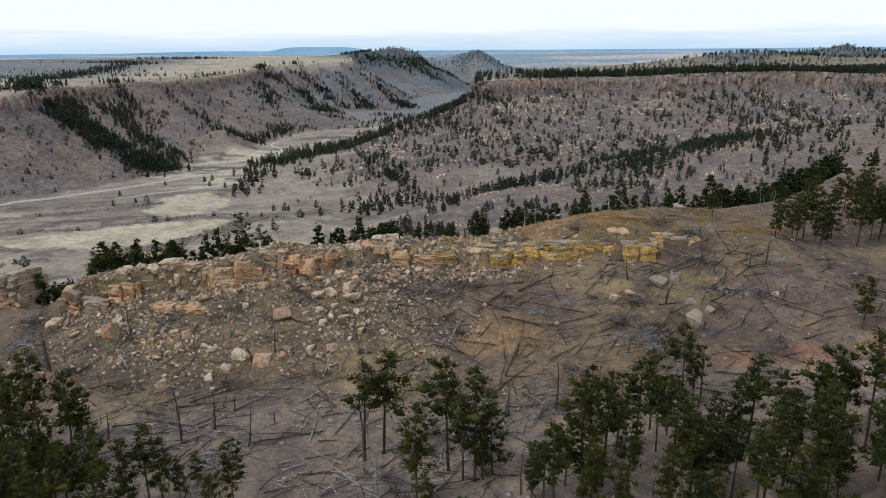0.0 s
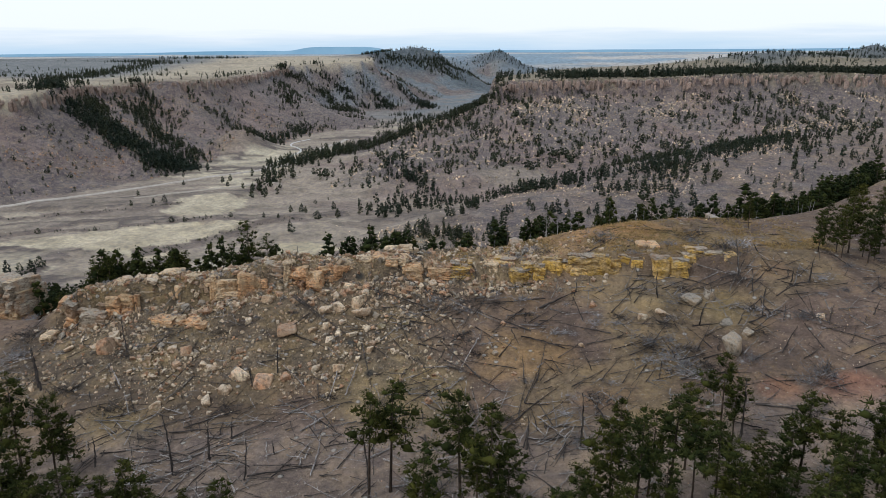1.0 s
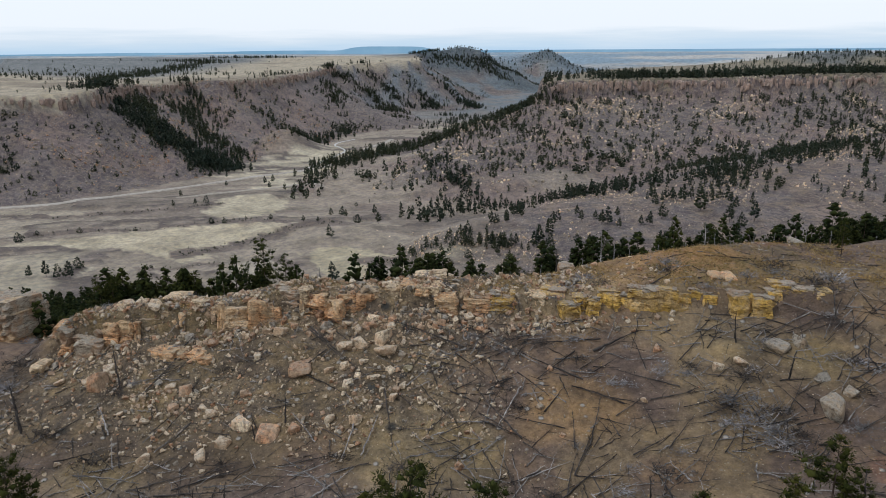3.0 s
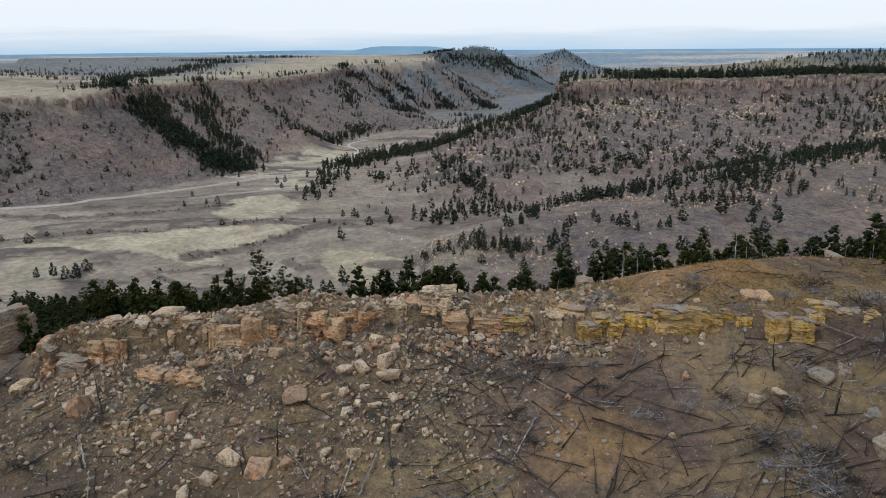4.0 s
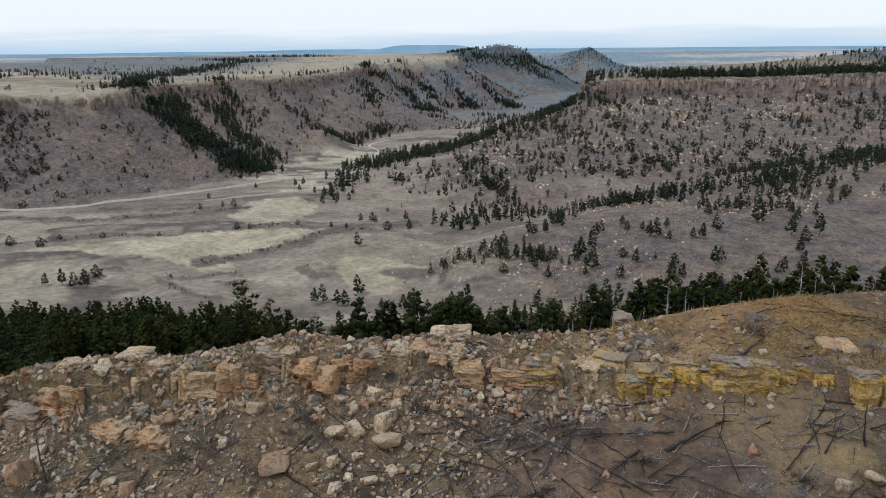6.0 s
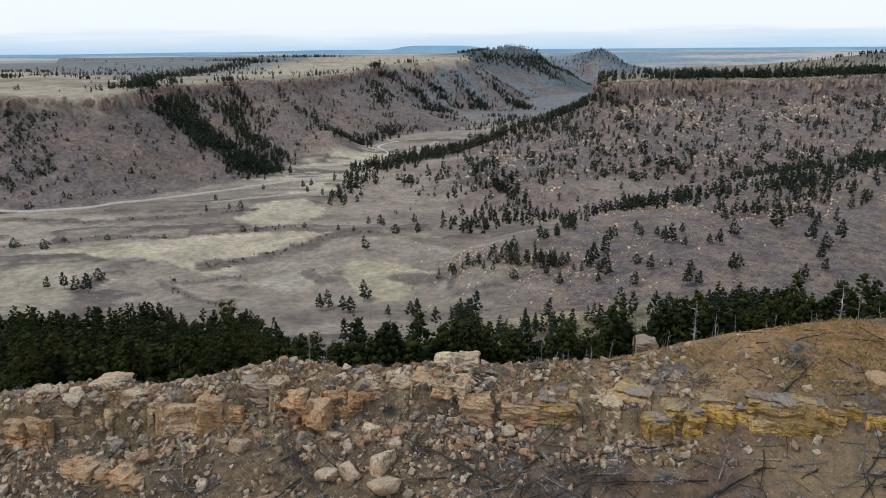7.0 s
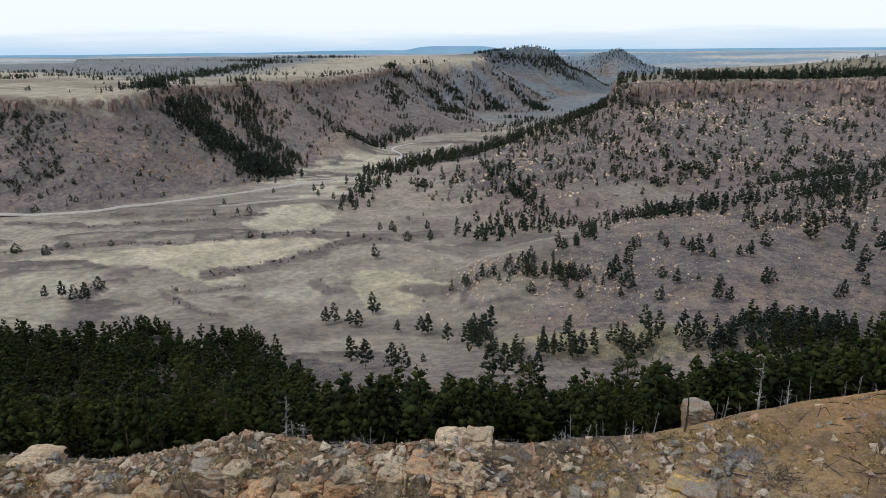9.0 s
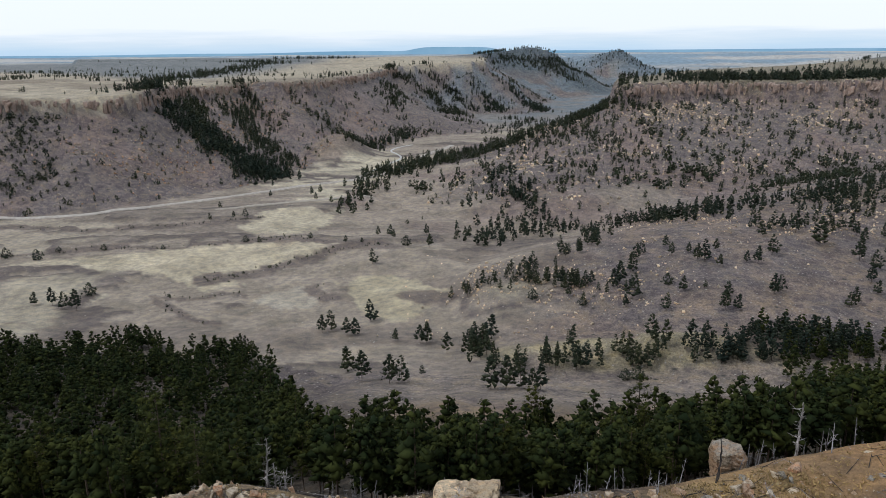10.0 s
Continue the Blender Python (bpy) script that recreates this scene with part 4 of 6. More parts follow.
    for ox, oy, r, k, hue in ((-62, 120, 13, 0.5, (0.27, 0.21, 0.11)), (-12, 128, 13, 0.7, (0.25, 0.19, 0.10)), (15, 137, 12, 0.55, (0.27, 0.17, 0.075)), (30, 127, 12, 0.5, (0.27, 0.17, 0.09)),
                              (34, 184, 36, 0.75, (0.29, 0.185, 0.092)), (40, 188, 19, 0.9, (0.34, 0.20, 0.095)), (58, 198, 13, 0.85, (0.32, 0.17, 0.105)), (24, 180, 12, 0.75, (0.30, 0.195, 0.105)), (-38, 168, 11, 0.6, (0.31, 0.20, 0.11)),
                              (70, 123, 7, 0.75, (0.26, 0.13, 0.085)), (57, 124, 4, 0.7, (0.26, 0.135, 0.09)), (84, 124, 9, 0.5, (0.30, 0.17, 0.10)), (62, 176, 14, 0.5, (0.27, 0.20, 0.10)),
                              (-70, 161, 15, 0.55, (0.25, 0.185, 0.10)), (-46, 165, 14, 0.6, (0.27, 0.19, 0.10)), (-20, 168, 15, 0.55, (0.26, 0.19, 0.105)), (-86, 160, 10, 0.5, (0.25, 0.18, 0.10)), (12, 172, 16, 0.6, (0.29, 0.20, 0.105)),
                              (5, 170, 14, 0.5, (0.29, 0.23, 0.14)), (70, 160, 8, 0.6, (0.27, 0.17, 0.10)), (42, 156, 16, 0.35, (0.27, 0.21, 0.11)), (55, 150, 12, 0.5, (0.27, 0.205, 0.10))):
        d = np.hypot(x - ox, (y - oy) * 1.2) / r + 0.55 * n2
        near = lerp3(near, np.broadcast_to(c(*hue), col.shape), k * (1 - smooth(0.45, 1.0, d)))
    near = lerp3(near, np.broadcast_to(c(0.235, 0.185, 0.152), col.shape), 0.8 * (1 - smooth(112, 126, y + 4 * n2)))
    rub = smooth(-100, -80, x) * (1 - smooth(-15, 5, x)) * smooth(126, 140, y) * (1 - smooth(172, 182, y))
    near = lerp3(near, np.broadcast_to(c(0.170, 0.130, 0.082), col.shape), rub * 0.8)
    # forest floor behind the crest: dark soil with the pines' shade painted in
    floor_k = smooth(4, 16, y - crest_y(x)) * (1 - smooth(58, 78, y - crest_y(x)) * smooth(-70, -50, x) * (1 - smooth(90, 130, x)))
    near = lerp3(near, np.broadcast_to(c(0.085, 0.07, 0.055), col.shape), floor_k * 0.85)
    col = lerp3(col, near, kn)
    # shade of the forest put into the ground colour within its ring
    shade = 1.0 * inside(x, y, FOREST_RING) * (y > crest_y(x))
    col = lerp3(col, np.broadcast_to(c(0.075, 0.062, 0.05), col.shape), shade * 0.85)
    # distant hills: dark woods, with blue haze put into the colour
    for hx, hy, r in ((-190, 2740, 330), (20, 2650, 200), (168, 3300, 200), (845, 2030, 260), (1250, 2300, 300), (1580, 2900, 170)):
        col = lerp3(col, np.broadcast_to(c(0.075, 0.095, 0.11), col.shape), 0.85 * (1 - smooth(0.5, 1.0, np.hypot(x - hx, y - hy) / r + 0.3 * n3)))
    col = lerp3(col, np.broadcast_to(c(0.27, 0.235, 0.15), col.shape), 0.8 * (1 - smooth(0.6, 1.0, np.hypot((x - 22) / 75, (y - 408) / 20) + 0.25 * n2)))
    kz = smooth(290, 325, y) * (1 - smooth(395, 425, y)) * smooth(-95, -65, x) * (1 - smooth(110, 150, x))
    col = lerp3(col, np.broadcast_to(c(0.225, 0.19, 0.162), col.shape), kz * 0.75)
    col = lerp3(col, np.broadcast_to(c(0.27, 0.235, 0.15), col.shape), 0.6 * (1 - smooth(0.6, 1.0, np.hypot((x - 22) / 75, (y - 408) / 20) + 0.25 * n2)))
    stony = stony * (1 - kn) + kn * (0.42 + 0.5 * rub)
    return np.concatenate([col, stony[..., None]], -1)


ground_me, ground_co = ground_mesh()
px, py = polar_sheet()
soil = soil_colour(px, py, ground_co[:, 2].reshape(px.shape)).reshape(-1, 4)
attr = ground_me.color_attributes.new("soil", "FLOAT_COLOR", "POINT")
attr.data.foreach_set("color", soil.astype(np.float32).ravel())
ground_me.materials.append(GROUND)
ground = tagged(new("ground", ground_me), "dry grassy valley between eroded brown slopes", "ground", kind="structure")


def draped_strip(name, line, width, lift, mat):
    """A strip of ground along a line, laid on the land."""
    pts = []
    for a, b in zip(line[:-1], line[1:]):
        n = max(2, int(math.dist(a, b) / 5))
        pts += [(a[0] + (b[0] - a[0]) * i / n, a[1] + (b[1] - a[1]) * i / n) for i in range(n)]
    pts = np.array(pts + [line[-1]])
    for _ in range(12):
        pts[1:-1] = (pts[:-2] + 2 * pts[1:-1] + pts[2:]) / 4
    d = np.gradient(pts, axis=0)
    d /= np.linalg.norm(d, axis=1)[:, None]
    nrm = np.stack([-d[:, 1], d[:, 0]], 1)
    w = width * (1 + 0.25 * fbm(pts[:, 0], pts[:, 1], 25, 3, 1))[:, None]
    rows = [pts + nrm * w * k for k in (-0.5, -0.4, 0.4, 0.5)]
    z = np.maximum.reduce([land(r[:, 0], r[:, 1]) for r in rows])
    for _ in range(4):
        z[1:-1] = np.maximum(z[1:-1], (z[:-2] + z[2:]) / 2)
    n = len(pts)
    v = np.concatenate([np.column_stack([r, z + k]) for r, k in zip(rows, (lift - 1.0, lift, lift, lift - 1.0))])
    f = [[j * n + i, j * n + i + 1, (j + 1) * n + i + 1, (j + 1) * n + i] for j in range(3) for i in range(n - 1)]
    return new(name, mesh_from(name, v, f, [mat], smooth_faces=True))


def make_track(name, a, c, rough=0.9):
    m, t, b = material(name, rough)
    t.links.new(ramp(t, noise_at(t, place_of(t), 0.25, 6, 0.65), (0.35, a), (0.65, c)), b.inputs["Base Color"])
    return m


tagged(draped_strip("road", ROAD, 8.0, 0.8, make_track("gravel", (0.28, 0.25, 0.215), (0.42, 0.385, 0.34))), "pale gravel track along the valley floor", "road", kind="structure")
# the stream's pale colour stands in for the glint on its water
tagged(draped_strip("stream", CREEK, 3.0, 0.6, make_track("glint_pale_water", (0.34, 0.33, 0.31), (0.50, 0.49, 0.47), 0.5)), "thin pale stream winding through the grass", "stream", kind="structure")
tagged(draped_strip("side_track", [(-338, 705), (-313, 725), (-290, 751), (-261, 769), (-233, 774), (-205, 785)], 5.0, 0.6, make_track("worn_track", (0.27, 0.24, 0.20), (0.38, 0.34, 0.29))), "faint worn track beside the road", "track", kind="structure")

# far hills past the plain; they glow, with the haze put into their colour
def make_haze_glow():
    m, t, b = material("glowing_haze", 1.0)
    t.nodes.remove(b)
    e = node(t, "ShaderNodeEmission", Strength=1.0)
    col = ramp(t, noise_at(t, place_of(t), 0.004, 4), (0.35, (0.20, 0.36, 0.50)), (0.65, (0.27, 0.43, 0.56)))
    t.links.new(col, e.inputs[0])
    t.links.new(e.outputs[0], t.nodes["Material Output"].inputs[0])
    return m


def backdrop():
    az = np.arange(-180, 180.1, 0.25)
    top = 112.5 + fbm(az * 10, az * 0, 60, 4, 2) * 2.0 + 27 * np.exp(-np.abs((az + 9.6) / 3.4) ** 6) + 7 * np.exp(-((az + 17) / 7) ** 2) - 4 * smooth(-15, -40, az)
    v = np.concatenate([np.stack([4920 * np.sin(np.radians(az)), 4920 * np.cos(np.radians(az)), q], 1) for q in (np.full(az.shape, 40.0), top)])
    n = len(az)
    return new("backdrop", mesh_from("backdrop", v, [[i, i + 1, n + i + 1, n + i] for i in range(n - 1)], [make_haze_glow()]))


tagged(backdrop(), "far hills on the horizon, glowing blue for haze", "distance", kind="structure")


# ---- trees far off, one mesh for each wood ----
def far_template(h, seed, count, length, width, wide=0.2, clear=0.2, corners=4, blunt=1.7):
    """A pine as it shows from far off: a stem and a full, uneven crown of small sprays."""
    rnd = np.random.RandomState(seed)
    u = (np.arange(count) + rnd.uniform(0, 1, count)) / count
    u = u ** 1.15
    z = clear + (0.95 - clear) * u
    a = np.arange(count) * 2.4 + rnd.uniform(-0.7, 0.7, count)
    p, q = rnd.uniform(0, 6.28, 2)
    lobes = 1 + 0.22 * np.cos(a - p) + 0.2 * np.sin(3 * a + 9 * u + q)
    r = wide * np.clip(0.45 + u / 0.3, 0, 1) * (1 - 0.9 * u ** blunt) * lobes * rnd.uniform(0.1, 1.0, count) ** 0.5
    d = np.stack([np.cos(a), np.sin(a), rnd.uniform(-0.4, 0.8, count)], 1) + rnd.normal(size=(count, 3)) * 0.6
    d /= np.linalg.norm(d, axis=1)[:, None]
    side = np.cross(d, rnd.normal(size=(count, 3)))
    side /= np.linalg.norm(side, axis=1)[:, None]
    c = np.stack([r * np.cos(a), r * np.sin(a), z], 1)
    ln = (length * (1 - 0.45 * u) * rnd.uniform(0.7, 1.25, count))[:, None]
    wd = (width * (1 - 0.35 * u) * rnd.uniform(0.7, 1.25, count))[:, None]
    v = np.stack([c - d * ln * 0.45, c + side * wd, c + d * ln * 0.55, c - side * wd], 1)[:, 4 - corners:].reshape(-1, 3) * h
    f = np.arange(count * corners).reshape(-1, corners)
    tv, tf = tube([(0, 0, -0.05 * h), (0, 0, h * 0.9)], [h * 0.015, h * 0.005], 3)
    tv = np.array([tuple(q) for q in tv])
    tf = tf[:3]
    return np.concatenate([tv, v]), tf + (f + len(tv)).tolist(), np.concatenate([np.zeros(len(tf)), np.full(len(f), 1)])


def clump_template(seed, clumps, per, wide, clear, size):
    """A pine one metre high whose crown is uneven puffs of needles round its limb ends, with sprays and gaps between."""
    rnd = np.random.RandomState(seed)
    u = ((np.arange(clumps) + rnd.uniform(0, 1, clumps)) / clumps) ** 1.1
    a = np.arange(clumps) * 2.4 + rnd.uniform(-0.8, 0.8, clumps)
    lop = 1 + 0.25 * np.cos(a - rnd.uniform(0, 6.28))
    r = wide * np.clip(0.55 + u / 0.35, 0, 1) * (1 - 0.92 * u ** 1.9) * lop * rnd.uniform(0.2, 1.0, clumps) ** 0.5
    c = np.stack([r * np.cos(a), r * np.sin(a), clear + (0.95 - clear) * u + rnd.uniform(-0.02, 0.03, clumps)], 1)
    sz = size * (1.15 - 0.5 * u) * rnd.uniform(0.75, 1.25, clumps)
    pv, pf = puffs(c, sz, rnd)
    v, f = blades(c, sz * 1.25, per, 0.5, 0.16, rnd)
    tv, tf = tube([(0, 0, -0.05), (0, 0, 0.5), (0, 0, 0.93)], [0.011, 0.008, 0.003], 3)
    tv, tf = np.array([tuple(q) for q in tv]), tf[:6]
    n = len(tv)
    return np.concatenate([tv, pv, v]), tf + (pf + n).tolist() + (f + n + 6 * clumps).tolist(), np.concatenate([np.zeros(len(tf)), np.full(len(pf) + len(f), 1)])


def wood(name, label, xy, sizes, templates, mats, seed=1, soft=True):
    """Many trees of one wood in a single mesh."""
    rnd = np.random.RandomState(seed)
    z = land(xy[:, 0], xy[:, 1])
    V, Fc, S, n = [], [], [], 0
    for (x, y), h, s in zip(xy, z, sizes):
        v, f, sl = templates[rnd.randint(len(templates))]
        a, k = rnd.uniform(0, 6.28), s * rnd.uniform(0.85, 1.2)
        R = np.array([[math.cos(a) * k, -math.sin(a) * k, 0], [math.sin(a) * k, math.cos(a) * k, 0], [0, 0, s]])
        V.append(v @ R.T + np.array([x, y, h]))
        Fc += [[i + n for i in g] for g in f]
        S.append(sl)
        n += len(v)
    return tagged(new(name, mesh_from(name, np.concatenate(V), Fc, mats, np.concatenate(S), soft)), label, "pine wood", kind="stuff")


FAR = [far_template(1.0, q, 22, 0.26, 0.12, w, c * 0.8) for q, w, c in ((1, 0.19, 0.14), (2, 0.23, 0.18), (3, 0.17, 0.1), (4, 0.25, 0.12), (5, 0.2, 0.22))]
JUNIPER = [far_template(1.0, q, 24, 0.34, 0.18, 0.42, 0.08, blunt=2.6) for q in (11, 12, 13)]
MIDDLE = [clump_template(q, 22, 4, w * 0.85, c * 0.8, 0.09) for q, w, c in ((21, 0.21, 0.2), (22, 0.25, 0.24), (23, 0.18, 0.16), (24, 0.22, 0.3))]
THICK = [clump_template(q, 22, 4, w, c, 0.088) for q, w, c in ((25, 0.19, 0.16), (26, 0.22, 0.2), (27, 0.165, 0.14), (28, 0.2, 0.24))]
CLOSE = [clump_template(q, 32, 6, w, c, 0.075) for q, w, c in ((31, 0.17, 0.3), (32, 0.2, 0.26), (33, 0.155, 0.36), (34, 0.185, 0.22))]
ROUND = [far_template(1.0, q, 150, 0.20, 0.07, 0.5, 0.05, blunt=2.8) for q in (14, 15, 16)]
LONE = [clump_template(q, 36, 6, w, c * 0.8, 0.088) for q, w, c in ((35, 0.26, 0.2), (36, 0.22, 0.25), (37, 0.3, 0.18), (38, 0.24, 0.3))]
# far trees take the needles with haze in their colour
MATS_HAZED = [BARK, NEEDLES_HAZED]
MATS_SHADED = [BARK, NEEDLES_SHADED]


def sow(n, box, keep, seed):
    """n places in a box of the plan, kept by a chance from 0 to 1."""
    rnd = np.random.RandomState(seed)
    got = np.zeros((0, 2))
    for _ in range(60):
        p = np.column_stack([rnd.uniform(box[0], box[1], 4 * n), rnd.uniform(box[2], box[3], 4 * n)])
        got = np.concatenate([got, p[rnd.rand(len(p)) < keep(p[:, 0], p[:, 1])]])
        if len(got) >= n:
            break
    return got[:n]


def heights(n, lo, hi, seed):
    return np.random.RandomState(seed).uniform(0, 1, n) ** 1.3 * (hi - lo) + lo


def along(line, width, k=0):
    """A chance that is high near a line and falls off unevenly."""
    def f(x, y):
        d, _ = seg_dist(x, y, line)
        return np.exp(-(d / width) ** 2) * (0.35 + 0.65 * smooth(-0.4, 0.4, fbm(x, y, 35, 3, k)))
    return f


def slope_r(x, y):
    k = inside(x, y, BASE_R) & ~inside(x, y, RIM_R) & (y < 1330)
    d, _ = seg_dist(x, y, BASE_R, True)
    bare = (1 - smooth(60, 110, d + 20 * fbm(x, y, 50, 3, 2))) * (1 - smooth(40, 160, x - 0.2 * (y - 600)))
    return np.where(k, (0.32 + 0.68 * smooth(0.0, 0.9, fbm(x, y, 70, 4, 6) + 0.2 + 0.3 * smooth(250, 450, x))) * (1 - 0.85 * bare), 0)


def slope_l(x, y):
    k = inside(x, y, BASE_L + [(-9000, 5200), (-9000, 500)]) & ~inside(x, y, RIM_L + [(-9000, 5200), (-9000, 1100)])
    return np.where(k, 0.08 + 0.9 * smooth(0.1, 0.9, fbm(x, y, 60, 4, 7) + 0.45 * smooth(-480, -600, x)), 0)


def plateau_l(x, y):
    k = inside(x, y, RIM_L + [(-9000, 5200), (-9000, 1100)])
    d, _ = seg_dist(x, y, RIM_L)
    return np.where(k, (smooth(0.2, 0.55, fbm(x, y * 1.8, 200, 4, 5)) * 0.9 + 0.25 * smooth(1250, 1420, y + 0.55 * (x + 800)) * smooth(-600, -760, x)) * (1 - smooth(1500, 1800, y)) + 0.2 * (d < 25) + 0.008, 0)


def plateau_r(x, y):
    k = inside(x, y, RIM_R)
    d, _ = seg_dist(x, y, RIM_R, True)
    return np.where(k, np.exp(-((d - 42) / 34) ** 2) * smooth(130, 200, x) + 0.04, 0)


def spur_keep(x, y):
    d, zs = seg_dist(x, y, [(-70, 500, 0), (-10, 525, 0), (60, 560, 0), (150, 600, 0), (260, 690, 0), (420, 760, 0)])
    return np.exp(-(d / 60) ** 2) * (0.05 + 0.95 * smooth(0.1, 0.6, fbm(x, y, 45, 3, 3)))


def add_wood(name, label, n, box, keep, lo, hi, templates, seed, mats=MATS_HAZED):
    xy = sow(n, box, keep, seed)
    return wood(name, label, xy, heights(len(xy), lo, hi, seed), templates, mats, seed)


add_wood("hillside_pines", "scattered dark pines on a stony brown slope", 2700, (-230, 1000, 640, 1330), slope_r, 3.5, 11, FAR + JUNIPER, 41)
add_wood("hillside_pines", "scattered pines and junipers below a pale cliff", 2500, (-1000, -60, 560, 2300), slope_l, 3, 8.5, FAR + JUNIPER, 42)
add_wood("hillside_junipers", "dark junipers crowding a steep slope", 800, (-800, -455, 590, 860), lambda x, y: slope_l(x, y) * smooth(-455, -550, x), 3, 6.5, JUNIPER, 61)
for g_k, (g_line, g_wide, g_n) in enumerate(GULLIES):
    g_x, g_y = [p[0] for p in g_line], [p[1] for p in g_line]
    add_wood("gully_pines", "dense dark pines filling a steep gully" if g_wide > 30 else "dark pines along a narrow gully", g_n, (min(g_x) - 60, max(g_x) + 60, min(g_y) - 60, max(g_y) + 60), along(g_line, g_wide * 0.8, g_k), 7, 13, FAR, 143 + g_k)
add_wood("spur_pines", "dense pines down the flank of the mesa", 620, (-290, 130, 690, 1260), along(EDGE_BAND, 27, 6), 8, 13, FAR, 48)
add_wood("spur_pines", "dark pines at the foot of the mesa", 70, (-290, -150, 690, 960), along(EDGE_FOOT, 16, 3), 8, 13, FAR, 148)
add_wood("spur_pines", "scattered pines on the foot of the mesa slope", 70, (-130, 10, 660, 840), along(FLANK, 22, 2), 7, 13, FAR, 149)
add_wood("draw_pines", "line of dark pines in a shallow draw", 300, (-110, 380, 600, 860), lambda x, y: along(DRAW, 19, 7)(x, y), 7, 13, FAR + MIDDLE, 49)
add_wood("plateau_pines", "thin groves of pine on a straw-coloured plateau", 1000, (-1500, -100, 880, 2300), plateau_l, 4, 9, FAR, 50)
add_wood("mesa_pines", "dark pine wood behind the rim of the mesa", 1700, (40, 1100, 1130, 1500), plateau_r, 9, 15, FAR, 51)
add_wood("distant_woods", "dark woods on distant hills", 1500, (-500, 2100, 1750, 3400), lambda x, y: sum(np.exp(-((x - hx) ** 2 + (y - hy) ** 2) / r ** 2) for hx, hy, r in ((168, 3270, 150), (845, 1980, 190), (1250, 2250, 240), (1580, 2850, 130))), 7, 12, FAR, 52)
add_wood("plateau_woods", "dark pine belt far across the plateau", 420, (-1500, -500, 1180, 2100), lambda x, y: along([(-700, 1190), (-740, 1330), (-760, 1480), (-800, 1700), (-850, 2000)], 34, 7)(x, y), 7, 12, FAR, 62)
add_wood("plateau_woods", "dark pine grove on the far plateau", 200, (-1300, -500, 1900, 2500), along([(-1010, 2150), (-900, 2250), (-760, 2330)], 45, 3), 7, 11, FAR, 162)
add_wood("hill_pines", "pines on the rounded brown spur", 130, (100, 420, 480, 760), spur_keep, 6, 12, MIDDLE, 53)
add_wood("hill_pines", "pines among rocks at the tip of a spur", 48, (-90, 40, 465, 520), along(TIP, 6, 2), 6, 11, MIDDLE, 54)
add_wood("hill_pines", "pines along the shallow back of a spur", 34, (-70, 40, 490, 600), along(TIP_BACK, 8, 1), 6, 11, MIDDLE, 154)
add_wood("valley_pines", "loose line of pines at the foot of the slope", 60, (-80, 70, 380, 440), along(FOOT, 7, 3), 7, 13, MIDDLE, 55)
add_wood("valley_pines", "close stand of pines at the foot of the slope", 105, (40, 185, 390, 445), lambda x, y: 1.0 * inside(x, y, FOOT_WOOD), 8, 13, MIDDLE, 56)
add_wood("bank_scrub", "low dark scrub on the bare banks of the valley floor", 260, (-480, -130, 440, 700), lambda x, y: np.maximum.reduce([np.exp(-(seg_dist(x, y, ln)[0] / (0.6 * hw)) ** 2) for ln, hw in BANKS]), 0.7, 2.2, JUNIPER, 155)


def back_left(x, y):
    return np.where(inside(x, y, FOREST_RING), 0.55 + 0.45 * smooth(-0.3, 0.3, fbm(x, y, 22, 3, 2)), 0) * (y > crest_y(x) + 15)


def back_right(x, y):
    low = interp(x, (-77, 262), (-62, 280), (-47, 273), (-38, 273), (-25, 258), (-5, 259), (7, 280), (33, 280), (40, 270), (57, 282), (78, 298), (130, 330), (300, 430))
    d = y - crest_y(x)
    band = (1 - smooth(70, 95, d + 8 * fbm(x, y, 20, 2, 1))) + 0.8 * smooth(85, 120, x)
    return np.where((y < low) & (d > 14) & (x > -75), (0.55 + 0.45 * smooth(-0.3, 0.3, fbm(x, y, 14, 3, 4))) * np.minimum(band, 1), 0)


forest_l = sow(1500, (-330, -40, 182, 455), back_left, 57)
row_l = sow(190, (-150, -45, 168, 205), lambda x, y: 1.0 * (y > crest_y(x) + 9) * (y < crest_y(x) + 34), 63)
forest_l = np.concatenate([row_l, forest_l])
forest_r = sow(420, (-75, 330, 190, 430), back_right, 58)


def split_near(xy, edge):
    """The trees nearest to the ridge, and the rest."""
    d = xy[:, 1] - crest_y(xy[:, 0])
    near = (d < edge) & (xy[:, 0] > -150) & (xy[:, 0] < 140)
    return xy[near], xy[~near]


thick_r = sow(360, (-70, 150, 182, 330), lambda x, y: back_right(x, y) * (y < crest_y(x) + 80), 66)
forest_r = np.concatenate([forest_r[:95], thick_r, forest_r[95:]])
near_l, rest_l = split_near(forest_l, 40)
near_r, rest_r = split_near(forest_r, 75)
extra = np.concatenate([near_l[65:], near_r[95:]])
wood("slope_forest", "pines close behind the crest of the ridge", extra, heights(len(extra), 9, 15, 5), CLOSE, MATS_SHADED, 5)
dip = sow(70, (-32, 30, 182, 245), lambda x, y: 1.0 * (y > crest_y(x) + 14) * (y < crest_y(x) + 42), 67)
wood("slope_forest", "tall dark pines below the dip of the crest", dip, heights(len(dip), 10.5, 14.5, 7), CLOSE, MATS_SHADED, 7)
add_wood("shoulder_pines", "dark pine wood on the shoulder of the ridge", 520, (80, 330, 225, 430), lambda x, y: 1.0 * (y > crest_y(x) + 4) * (0.3 + 0.7 * smooth(-0.2, 0.3, fbm(x, y, 30, 3, 2))), 9, 14, MIDDLE, 59, MATS_SHADED)
